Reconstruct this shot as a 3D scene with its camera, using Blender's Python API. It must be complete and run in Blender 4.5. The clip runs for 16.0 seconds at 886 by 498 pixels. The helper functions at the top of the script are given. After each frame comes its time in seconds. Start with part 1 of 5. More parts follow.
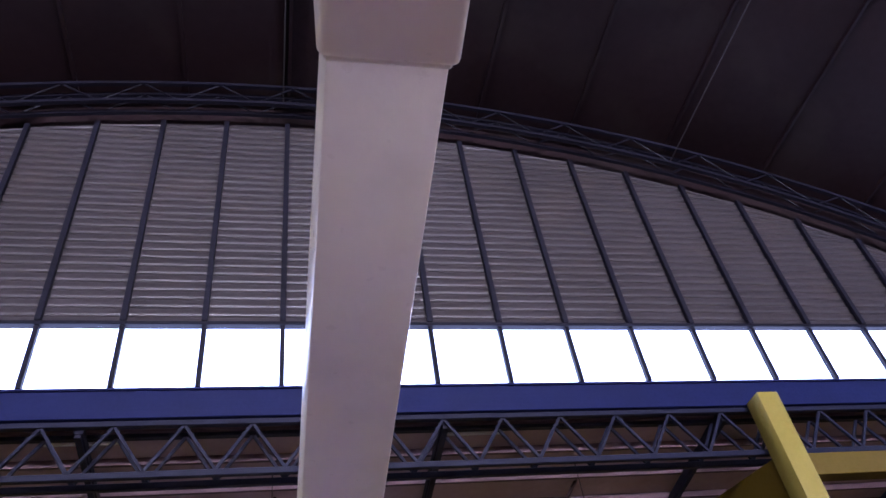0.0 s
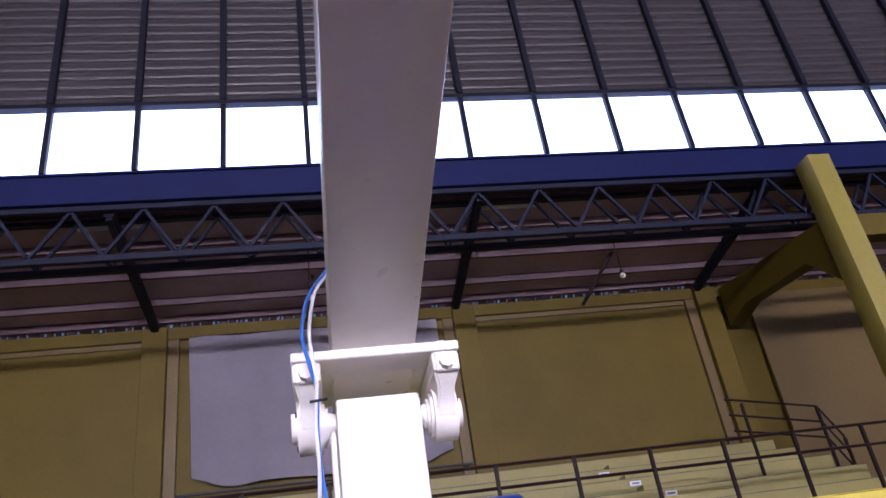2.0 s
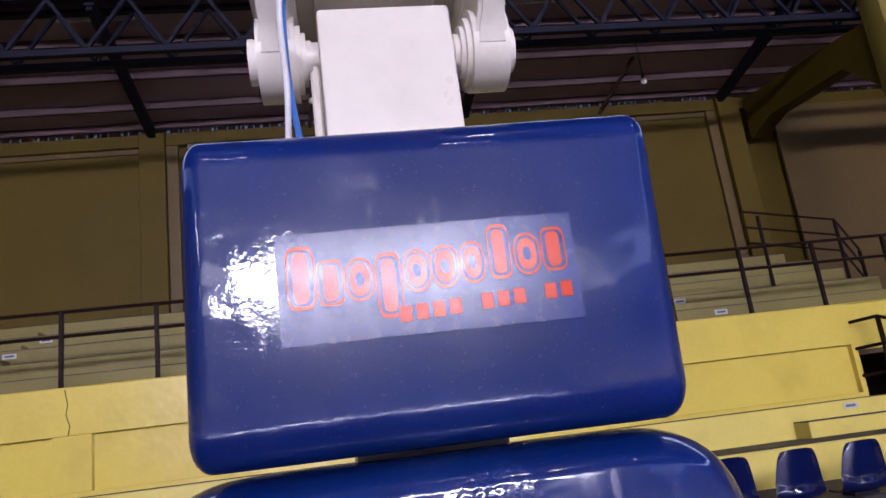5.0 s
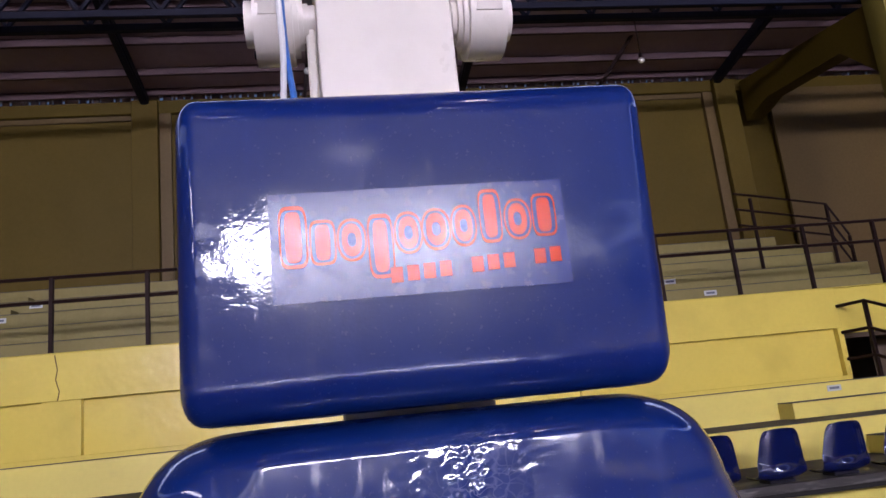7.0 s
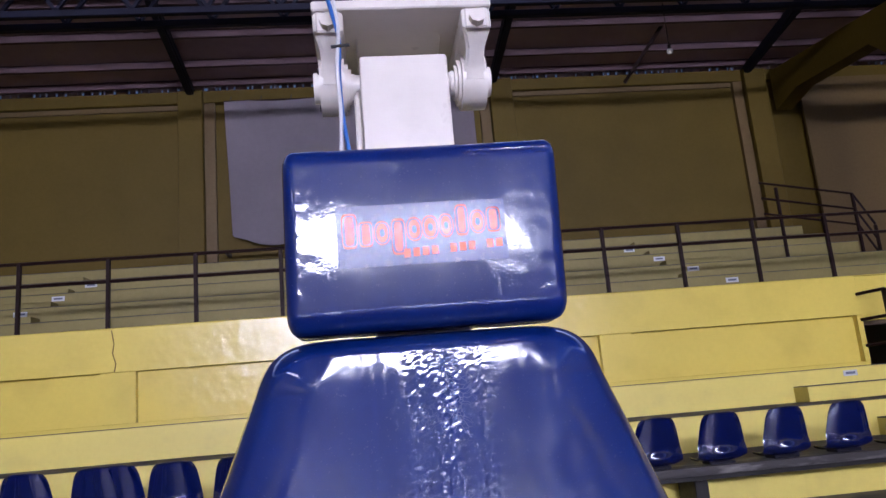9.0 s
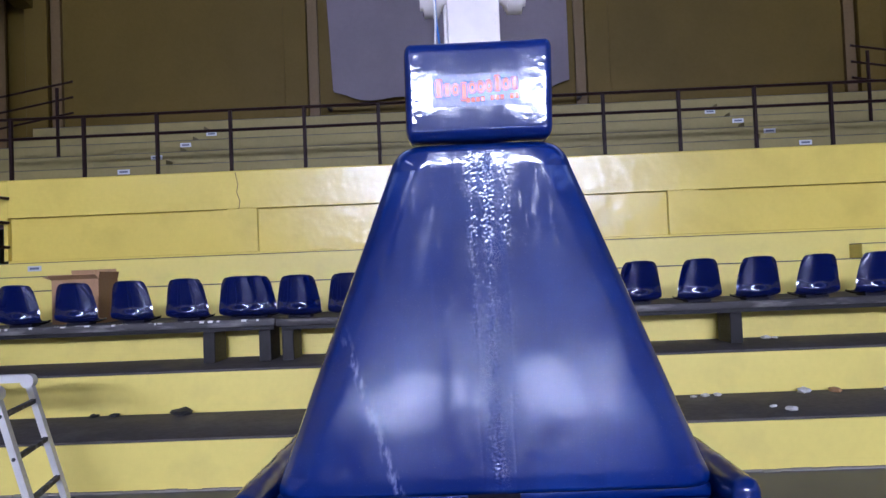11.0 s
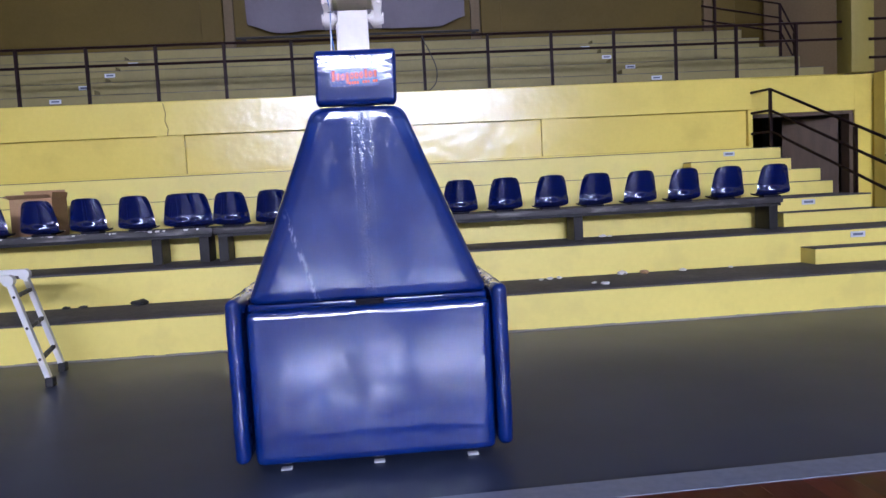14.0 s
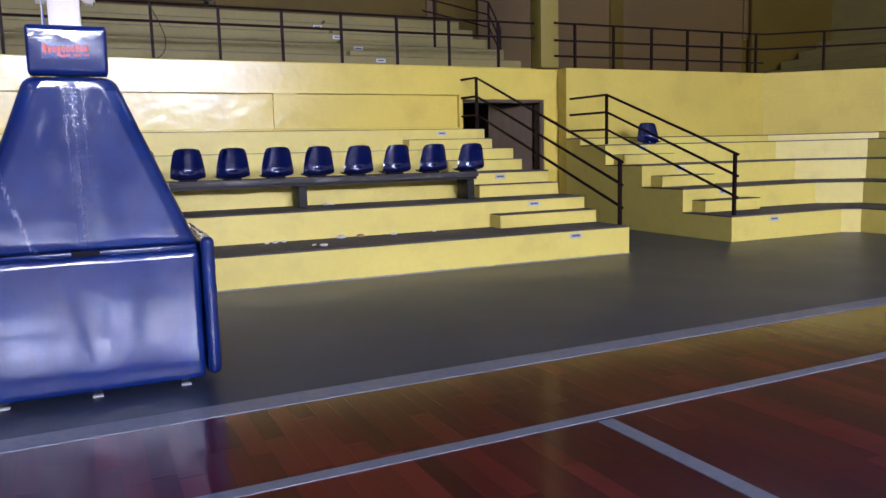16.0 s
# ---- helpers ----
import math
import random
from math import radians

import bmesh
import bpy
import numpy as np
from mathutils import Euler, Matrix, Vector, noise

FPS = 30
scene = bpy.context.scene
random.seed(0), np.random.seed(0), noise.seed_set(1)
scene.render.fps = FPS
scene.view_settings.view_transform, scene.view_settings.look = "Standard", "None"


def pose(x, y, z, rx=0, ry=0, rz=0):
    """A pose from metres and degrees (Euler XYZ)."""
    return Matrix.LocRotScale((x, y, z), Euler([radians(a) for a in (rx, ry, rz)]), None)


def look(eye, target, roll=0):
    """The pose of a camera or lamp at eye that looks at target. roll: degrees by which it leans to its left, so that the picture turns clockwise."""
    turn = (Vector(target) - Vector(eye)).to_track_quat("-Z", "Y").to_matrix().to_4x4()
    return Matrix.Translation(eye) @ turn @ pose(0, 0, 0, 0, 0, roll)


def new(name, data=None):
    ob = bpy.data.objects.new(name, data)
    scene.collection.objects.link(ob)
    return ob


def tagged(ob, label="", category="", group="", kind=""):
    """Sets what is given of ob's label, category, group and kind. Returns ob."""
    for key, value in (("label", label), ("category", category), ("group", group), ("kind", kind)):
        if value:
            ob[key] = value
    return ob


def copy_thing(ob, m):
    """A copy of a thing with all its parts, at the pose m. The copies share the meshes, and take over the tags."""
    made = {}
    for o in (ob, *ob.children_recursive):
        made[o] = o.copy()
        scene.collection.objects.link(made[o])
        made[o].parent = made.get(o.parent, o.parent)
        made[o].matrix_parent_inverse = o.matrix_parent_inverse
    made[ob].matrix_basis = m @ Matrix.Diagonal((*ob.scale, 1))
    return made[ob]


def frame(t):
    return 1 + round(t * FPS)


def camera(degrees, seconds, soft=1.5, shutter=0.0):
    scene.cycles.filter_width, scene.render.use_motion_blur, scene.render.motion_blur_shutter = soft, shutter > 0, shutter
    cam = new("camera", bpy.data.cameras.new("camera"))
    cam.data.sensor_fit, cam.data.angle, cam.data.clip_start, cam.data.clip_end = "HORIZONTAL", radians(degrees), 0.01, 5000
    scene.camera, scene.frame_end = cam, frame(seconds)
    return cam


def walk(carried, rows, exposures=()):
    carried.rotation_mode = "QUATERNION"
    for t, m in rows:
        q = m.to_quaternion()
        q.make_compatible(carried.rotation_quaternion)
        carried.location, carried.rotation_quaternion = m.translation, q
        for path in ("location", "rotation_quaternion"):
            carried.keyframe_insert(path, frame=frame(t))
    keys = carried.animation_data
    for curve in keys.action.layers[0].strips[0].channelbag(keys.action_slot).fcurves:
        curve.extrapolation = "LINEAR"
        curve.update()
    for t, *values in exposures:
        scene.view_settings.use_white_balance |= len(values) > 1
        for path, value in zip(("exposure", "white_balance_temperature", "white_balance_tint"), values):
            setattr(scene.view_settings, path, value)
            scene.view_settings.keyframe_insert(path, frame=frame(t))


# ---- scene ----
cam = camera(61.4, 16.0)
PATH = [
    (0, (0.336, 0.207, 2.16), (0.755, 1.618, 3.515), -9.9),
    (0.5, (0.276, 0.441, 2.138), (0.78, 1.874, 3.44), -10.0),
    (1, (0.33, 0.645, 2.155), (0.803, 2.195, 3.328), -8.5),
    (1.5, (0.384, 0.869, 2.158), (0.741, 2.549, 3.183), -6.5),
    (2, (0.364, 1.036, 2.148), (0.704, 2.77, 3.084), -8.8),
    (2.5, (0.317, 1.189, 2.157), (0.683, 2.944, 3.042), -10.8),
    (3, (0.348, 1.346, 2.143), (0.761, 3.122, 2.967), -10.7),
    (3.5, (0.367, 1.533, 2.115), (0.757, 3.346, 2.864), -9.4),
    (4, (0.384, 1.601, 2.096), (0.725, 3.463, 2.743), -8.8),
    (4.5, (0.382, 1.639, 2.082), (0.688, 3.529, 2.66), -7.7),
    (5, (0.384, 1.69, 2.065), (0.674, 3.602, 2.575), -7.3),
    (5.2, (0.382, 1.696, 2.051), (0.67, 3.614, 2.537), -6.9),
    (7.5, (0.383, 1.673, 2.052), (0.688, 3.599, 2.495), -6.0),
    (8, (0.371, 1.586, 2.021), (0.68, 3.512, 2.46), -6.2),
    (10.3, (0.377, 0.478, 1.765), (0.414, 2.464, 1.994), -3.5),
    (10.5, (0.356, 0.368, 1.726), (0.379, 2.36, 1.902), -3.6),
    (11, (0.398, 0.076, 1.664), (0.353, 2.075, 1.724), -2.3),
    (11.5, (0.378, -0.23, 1.619), (0.317, 1.769, 1.607), -3.8),
    (12, (0.391, -0.561, 1.621), (0.362, 1.437, 1.552), -3.3),
    (12.5, (0.462, -0.886, 1.593), (0.444, 1.111, 1.491), -1.2),
    (13, (0.475, -1.222, 1.58), (0.498, 0.774, 1.453), -2.5),
    (13.5, (0.477, -1.574, 1.576), (0.572, 0.418, 1.424), -5.1),
    (14, (0.552, -1.888, 1.559), (0.721, 0.098, 1.404), -3.0),
    (14.5, (0.576, -2.182, 1.572), (0.934, -0.222, 1.41), -3.5),
    (15, (0.53, -2.42, 1.525), (1.065, -0.502, 1.336), -6.1),
    (15.1, (0.532, -2.469, 1.524), (1.096, -0.56, 1.326), -6.2),
    (15.5, (0.575, -2.663, 1.536), (1.265, -0.799, 1.31), -5.2),
    (16, (0.653, -2.886, 1.517), (1.456, -1.071, 1.267), -1.5),
]
L_NORTH, L_SOUTH, L_EAST, L_WEST = 3.7, 4.0, 3.7, 1.35
FAR_BRIGHT, L_BRIGHT = ((-7.5, 0.1), (1.9, 11.4)), 140.0   # brighter stretches added to the unseen far strip; their gap darkens reflections between
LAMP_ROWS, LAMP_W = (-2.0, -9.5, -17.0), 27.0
EXPOSURES = [(0.0, 1.2, 5800, 33), (1.0, 1.02, 5800, 33), (2.0, 0.7, 5900, 32), (3.5, 0.17, 6050, 32), (5.0, 0.04, 6150, 32), (7.5, -0.02, 6200, 33), (8.0, 0.0, 6150, 33), (10.5, 0.06, 5300, 29), (12.5, 0.12, 5300, 29), (14.5, 0.16, 5450, 28), (16.0, 0.18, 5750, 27)]
walk(cam, [(t, look(eye, target, roll)) for t, eye, target, roll in PATH], EXPOSURES)

# ---- the hall's main measures (metres) ----
CX = 0.48                 # the hall's and the stand's middle line
GABLE = 11.68             # inner face of the gable above the end stand
SOUTH = -38.7             # the far gable
BACK = 15.7               # wall behind the upper stand
HALF = 18.9               # middle line to the clerestory along the sides
ARC_R, ARC_TOP = 31.2, 17.18
WIN0, WIN1 = 9.68, 11.03  # clerestory sill and head
FAR_LOW = 8.6            # sill of the unseen far gable, lowered for taller reflections


def arc(x, extra=0.0):
    """Height of the vault's curve at x."""
    r = ARC_R + extra
    return ARC_TOP - ARC_R + math.sqrt(max(r * r - (x - CX) ** 2, 0.0))


def mirror(s, x):
    return CX + s * (x - CX)


# ---- light: overcast sky, and daylight in the clerestory openings ----
world = bpy.data.worlds.new("world")
scene.world = world
world.use_nodes = True
wn = world.node_tree.nodes
sky = wn.new("ShaderNodeTexSky")
sky.sky_type, sky.sun_disc = "NISHITA", False
sky.sun_elevation, sky.sun_rotation = radians(48), radians(200)
wn["Background"].inputs["Strength"].default_value = 0.05
world.node_tree.links.new(sky.outputs[0], wn["Background"].inputs["Color"])
sun_data = bpy.data.lights.new("sun", "SUN")
sun_data.energy, sun_data.angle, sun_data.color = 0.5, radians(12), (1.0, 0.96, 0.9)
sun = new("sun", sun_data)
sun.matrix_world = look((0, 0, 60), (-8, 22, 0))


DAY = (0.93, 0.96, 1.0)
MIDZ, SPAN = (WIN0 + WIN1) / 2, WIN1 - WIN0


def sky_backdrop(name, centre, size, radiance, colour=DAY):
    """A plain pale sky close outside a strip of windows."""
    m = bpy.data.materials.new(name)
    m.use_nodes = True
    nt = m.node_tree
    nt.nodes.remove(nt.nodes["Principled BSDF"])
    e = nt.nodes.new("ShaderNodeEmission")
    e.inputs["Color"].default_value, e.inputs["Strength"].default_value = (*colour, 1), radiance
    nt.links.new(e.outputs[0], nt.nodes["Material Output"].inputs["Surface"])
    bm = bmesh.new()
    bmesh.ops.create_cube(bm, size=1.0, matrix=Matrix.Translation(centre) @ Matrix.Diagonal((*size, 1)))
    me = bpy.data.meshes.new(name)
    bm.to_mesh(me), bm.free()
    me.materials.append(m)
    return tagged(new(name, me), "plain white overcast sky outside a strip of windows", "sky", kind="structure")


sky_backdrop("backdrop_north", (CX, GABLE + 0.16, MIDZ + 0.12), (36.3, 0.02, SPAN + 0.3), L_NORTH, (0.62, 0.74, 1.0))
sky_backdrop("backdrop_south", (CX, SOUTH - 0.19, (FAR_LOW + WIN1) / 2), (36.3, 0.02, WIN1 - FAR_LOW + 0.1), L_SOUTH)
for a, b in FAR_BRIGHT:
    sky_backdrop("backdrop_south", ((a + b) / 2, SOUTH - 0.15, (FAR_LOW + WIN1) / 2), (b - a, 0.02, WIN1 - FAR_LOW), L_BRIGHT)
# brighter panel added in the unseen west strip for glints on the left
sky_backdrop("backdrop_west", (CX - HALF - 0.41, -24.0, MIDZ), (0.02, 10.0, SPAN), 24.0)
sky_backdrop("backdrop_east", (CX + HALF + 0.45, (SOUTH + GABLE) / 2, MIDZ), (0.02, GABLE - SOUTH - 0.4, SPAN + 0.06), L_EAST, (0.55, 0.68, 1.0))
sky_backdrop("backdrop_west", (CX - HALF - 0.45, (SOUTH + GABLE) / 2, MIDZ), (0.02, GABLE - SOUTH - 0.4, SPAN + 0.06), L_WEST, (0.55, 0.68, 1.0))

# unseen lamps added under the vault to light walls and court from above
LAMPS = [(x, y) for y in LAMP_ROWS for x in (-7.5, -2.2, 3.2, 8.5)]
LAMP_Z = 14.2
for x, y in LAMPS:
    data = bpy.data.lights.new("added_bay_light", "AREA")
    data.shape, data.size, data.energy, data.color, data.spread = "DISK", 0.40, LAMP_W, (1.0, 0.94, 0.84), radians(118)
    new("added_bay_light", data).matrix_world = Matrix.Translation((x, y, LAMP_Z - 0.02))


# ---- materials ----
def material(name, base, second=None, rough=0.5, metal=0.0, large=0.6, fine=18.0, mix=0.5, bump=0.15, grain=0.25,
             dirt=None, dirt_amount=0.35, dirt_scale=2.2, rough_vary=0.15, stretch=(1, 1, 1), coat=0.0, bump_scale=None, island=0.0, spec=0.5, bump_detail=4, coat_ior=1.5, coat_rough=0.09, rough_scale=None, dirt_detail=8, dirt_edge=(0.52, 0.7), specks=0.0, scuffs=0.0):
    m = bpy.data.materials.new(name)
    m.use_nodes = True
    nt = m.node_tree
    n, l = nt.nodes, nt.links
    b = n["Principled BSDF"]
    tc, mp = n.new("ShaderNodeTexCoord"), n.new("ShaderNodeMapping")
    mp.inputs["Scale"].default_value = stretch
    where, spread = n.new("ShaderNodeObjectInfo"), n.new("ShaderNodeVectorMath")
    spread.operation = "MULTIPLY_ADD"
    spread.inputs[1].default_value = (1.7, 1.3, 1.1)
    l.new(where.outputs["Location"], spread.inputs[0]), l.new(tc.outputs["Object"], spread.inputs[2])
    l.new(spread.outputs[0], mp.inputs["Vector"])

    def noise_node(scale, detail):
        t = n.new("ShaderNodeTexNoise")
        t.inputs["Scale"].default_value, t.inputs["Detail"].default_value = scale, detail
        l.new(mp.outputs[0], t.inputs["Vector"])
        return t

    def ramp(source, lo, hi):
        r = n.new("ShaderNodeMapRange")
        r.inputs["From Min"].default_value, r.inputs["From Max"].default_value = lo, hi
        l.new(source, r.inputs["Value"])
        return r.outputs[0]

    def mixed(fac, a, c, factor_scale=1.0):
        x = n.new("ShaderNodeMix")
        x.data_type = "RGBA"
        if factor_scale != 1.0:
            mu = n.new("ShaderNodeMath")
            mu.operation = "MULTIPLY"
            mu.inputs[1].default_value = factor_scale
            l.new(fac, mu.inputs[0])
            fac = mu.outputs[0]
        l.new(fac, x.inputs["Factor"])
        for s, v in (("A", a), ("B", c)):
            k = [i for i in x.inputs if i.name == s and i.type == "RGBA"][0]
            if isinstance(v, tuple):
                k.default_value = (*v, 1)
            else:
                l.new(v, k)
        return [o for o in x.outputs if o.type == "RGBA"][0]

    second = second or tuple(0.8 * c for c in base)
    n1, n2 = noise_node(large, 5), noise_node(fine, 6)
    col = mixed(ramp(n1.outputs["Fac"], 0.3, 0.7), base, second, mix * 2 if mix <= 0.5 else 1.0)
    col = mixed(ramp(n2.outputs["Fac"], 0.35, 0.75), col, tuple(0.55 * c for c in base), grain)
    if dirt:
        n3 = noise_node(dirt_scale, dirt_detail)
        col = mixed(ramp(n3.outputs["Fac"], *dirt_edge), col, dirt, dirt_amount)
    if specks:
        n4 = noise_node(240, 2)
        col = mixed(ramp(n4.outputs["Fac"], 0.66, 0.72), col, (0.45, 0.48, 0.62), specks)
    if scuffs:
        sm = n.new("ShaderNodeMapping")
        sm.inputs["Scale"].default_value, sm.inputs["Rotation"].default_value = (26, 3, 2.2), (0.1, 0.25, 0.2)
        l.new(spread.outputs[0], sm.inputs["Vector"])
        n5 = n.new("ShaderNodeTexNoise")
        n5.inputs["Scale"].default_value, n5.inputs["Detail"].default_value = 1.0, 6
        l.new(sm.outputs[0], n5.inputs["Vector"])
        col = mixed(ramp(n5.outputs["Fac"], 0.56, 0.72), col, tuple(2.2 * c + 0.015 for c in base), scuffs)
    if island:
        oi = n.new("ShaderNodeObjectInfo")
        ge = n.new("ShaderNodeNewGeometry")
        ad = n.new("ShaderNodeMath")
        ad.operation = "ADD"
        l.new(oi.outputs["Random"], ad.inputs[0]), l.new(ge.outputs["Random Per Island"], ad.inputs[1])
        fr = n.new("ShaderNodeMath")
        fr.operation = "FRACT"
        l.new(ad.outputs[0], fr.inputs[0])
        pw = n.new("ShaderNodeMath")
        pw.operation = "POWER"
        pw.inputs[1].default_value = 5.0
        l.new(fr.outputs[0], pw.inputs[0])
        fr = pw
        col = mixed(fr.outputs[0], col, tuple(min(1, island * c) for c in base), 0.9)
    l.new(col, b.inputs["Base Color"])
    ro = n.new("ShaderNodeMapRange")
    ro.inputs["To Min"].default_value, ro.inputs["To Max"].default_value = max(0.02, rough - rough_vary), min(1, rough + rough_vary)
    patch = noise_node(rough_scale, 3) if rough_scale else (n1 if fine > 60 else n2)
    l.new(patch.outputs["Fac"], ro.inputs["Value"])
    l.new(ro.outputs[0], b.inputs["Roughness"])
    b.inputs["Metallic"].default_value = metal
    b.inputs["Coat Weight"].default_value = coat
    b.inputs["Specular IOR Level"].default_value = spec
    b.inputs["Coat Roughness"].default_value, b.inputs["Coat IOR"].default_value = coat_rough, coat_ior
    if bump:
        nb = noise_node(bump_scale, bump_detail) if bump_scale else n2
        bp = n.new("ShaderNodeBump")
        bp.inputs["Strength"].default_value, bp.inputs["Distance"].default_value = bump, 0.01
        l.new(nb.outputs["Fac"], bp.inputs["Height"])
        l.new(bp.outputs[0], b.inputs["Normal"])
    return m


def vinyl(name, scuffs, crinkle, haze, scrape=None, worn=1.0):
    """Glossy blue vinyl: pale handling haze, fine crinkle that breaks up highlights in patches, upright scuffs."""
    m = material(name, (0.0020, 0.0185, 0.150), (0.0015, 0.0130, 0.103), 0.33, large=2.6, fine=45, bump=0.0, grain=0.12, dirt=(0.015, 0.060, 0.28), dirt_amount=haze, dirt_scale=4.0,
                 dirt_detail=7, dirt_edge=(0.44, 0.70), rough_vary=0.10, rough_scale=7, spec=0.13, coat=1.0, coat_ior=1.58, coat_rough=0.06, specks=0.06, scuffs=scuffs)
    n, l = m.node_tree.nodes, m.node_tree.links
    b = n["Principled BSDF"]
    tc = n.new("ShaderNodeTexCoord")

    def tex(scale, detail, stretch=(1, 1, 1)):
        mp, t = n.new("ShaderNodeMapping"), n.new("ShaderNodeTexNoise")
        mp.inputs["Scale"].default_value = stretch
        t.inputs["Scale"].default_value, t.inputs["Detail"].default_value = scale, detail
        l.new(tc.outputs["Object"], mp.inputs["Vector"]), l.new(mp.outputs[0], t.inputs["Vector"])
        return t.outputs["Fac"]

    def rng(v, a, c, lo=0.0, hi=1.0):
        r = n.new("ShaderNodeMapRange")
        for key, val in (("From Min", a), ("From Max", c), ("To Min", lo), ("To Max", hi)):
            r.inputs[key].default_value = val
        l.new(v, r.inputs["Value"])
        return r.outputs[0]

    def calc(op, a, c):
        x = n.new("ShaderNodeMath")
        x.operation = op
        for k, v in enumerate((a, c)):
            if isinstance(v, float):
                x.inputs[k].default_value = v
            else:
                l.new(v, x.inputs[k])
        return x.outputs[0]
    # crinkle in patches, over slow waves of the foam
    patch = rng(tex(6.0, 3), 0.46, 0.62, 0.12, 1.0)
    fine = calc("MULTIPLY", tex(230.0, 2), patch)
    height = calc("ADD", calc("MULTIPLY", fine, crinkle), calc("MULTIPLY", tex(16.0, 2), 0.018))
    bp = n.new("ShaderNodeBump")
    bp.inputs["Strength"].default_value, bp.inputs["Distance"].default_value = 1.0, 0.01
    l.new(height, bp.inputs["Height"])
    l.new(bp.outputs[0], b.inputs["Normal"]), l.new(bp.outputs[0], b.inputs["Coat Normal"])
    clouds = rng(tex(7.0, 8, (1.7, 1.7, 0.8)), 0.43, 0.64, 0.06 * worn, 0.20 * worn)
    rubbed = rng(tex(26.0, 6, (2.6, 2.6, 0.35)), 0.55, 0.68, 0.0, 0.27 * worn)
    l.new(calc("MAXIMUM", clouds, rubbed), b.inputs["Coat Roughness"])
    if scrape:
        (x0, z0), (x1, z1), wide = scrape
        sp = n.new("ShaderNodeSeparateXYZ")
        l.new(tc.outputs["Object"], sp.inputs[0])
        line = calc("ADD", calc("MULTIPLY", calc("SUBTRACT", sp.outputs["Z"], z0), (x1 - x0) / (z1 - z0)), x0)
        off = calc("ABSOLUTE", calc("SUBTRACT", sp.outputs["X"], line), 0.0)
        mask = calc("MULTIPLY", rng(off, wide, wide * 0.2), rng(tex(40.0, 5, (1.5, 1.5, 0.5)), 0.46, 0.62))
        mask = calc("MULTIPLY", calc("MULTIPLY", mask, rng(sp.outputs["Z"], z0 + 0.05, z0 - 0.08)), 0.8)
        vo = n.new("ShaderNodeTexVoronoi")
        vo.feature = "DISTANCE_TO_EDGE"
        vo.inputs["Scale"].default_value = 95.0
        wob = n.new("ShaderNodeVectorMath")
        wob.operation = "MULTIPLY_ADD"
        wob.inputs[1].default_value = (0.05, 0.05, 0.05)
        tn = n.new("ShaderNodeTexNoise")
        tn.inputs["Scale"].default_value = 30.0
        l.new(tn.outputs["Color"], wob.inputs[0]), l.new(tc.outputs["Object"], wob.inputs[2]), l.new(wob.outputs[0], vo.inputs["Vector"])
        near = rng(calc("ABSOLUTE", calc("SUBTRACT", sp.outputs["X"], 0.490), 0.0), 0.066, 0.012)
        lines = calc("MULTIPLY", rng(vo.outputs["Distance"], 0.10, 0.02), calc("MULTIPLY", near, rng(tex(14.0, 4, (1, 1, 0.6)), 0.46, 0.62)))
        mask = calc("MAXIMUM", mask, calc("MULTIPLY", lines, 0.30))
        old = b.inputs["Base Color"].links[0].from_socket
        mx = n.new("ShaderNodeMix")
        mx.data_type = "RGBA"
        sock = {i.name: i for i in mx.inputs if i.type == "RGBA"}
        l.new(mask, mx.inputs["Factor"]), l.new(old, sock["A"])
        sock["B"].default_value = (0.22, 0.26, 0.46, 1)
        l.new([o for o in mx.outputs if o.type == "RGBA"][0], b.inputs["Base Color"])
    return m


YELLOW = material("yellow_wall_paint", (0.73, 0.575, 0.105), (0.66, 0.52, 0.098), 0.23, rough_vary=0.08, dirt=(0.42, 0.31, 0.06), dirt_amount=0.25, dirt_scale=1.3, bump=0.9, bump_scale=5.0, bump_detail=1.5, grain=0.08, spec=0.5)
# same paint as YELLOW, matt, its colour darker where the corners get less light
YELLOW_MATT = material("matt_darkened_yellow_wall_paint", (0.66, 0.52, 0.098), (0.58, 0.455, 0.088), 0.6, dirt=(0.40, 0.30, 0.06), dirt_amount=0.35, dirt_scale=1.1, bump=0.2, grain=0.1, spec=0.25)
YELLOW_RISER = material("yellow_step_paint", (0.75, 0.625, 0.14), (0.69, 0.575, 0.13), 0.42, dirt=(0.45, 0.36, 0.11), dirt_amount=0.22, dirt_scale=2.6, bump=0.12, grain=0.08)
# mustard paint, with the weak light of the upper hall darkened into its colour
MUSTARD_SHADED = material("shade_darkened_mustard_paint", (0.100, 0.066, 0.0060), (0.080, 0.053, 0.0050), 0.6, dirt=(0.10, 0.067, 0.010), dirt_amount=0.35, dirt_scale=0.9, grain=0.15, spec=0.2)
# step yellow in a darker copy: shade under the low roofs is in the colour
UPPER_SHADED = material("shade_darkened_upper_yellow_paint", (0.24, 0.196, 0.056), (0.205, 0.167, 0.049), 0.6, dirt=(0.155, 0.125, 0.045), dirt_amount=0.45, dirt_scale=1.8, grain=0.15)
COLUMN = material("dull_yellow_column_paint", (0.26, 0.205, 0.040), (0.225, 0.177, 0.035), 0.5, dirt=(0.24, 0.185, 0.05), dirt_amount=0.4, dirt_scale=1.4, grain=0.12, spec=0.3)
BROWN_TRIM = material("ochre_brown_trim_paint", (0.115, 0.068, 0.012), rough=0.6)
TREAD = material("grey_concrete_tread", (0.082, 0.070, 0.064), (0.050, 0.043, 0.040), 0.75, dirt=(0.17, 0.155, 0.13), dirt_amount=0.3, bump=0.3)
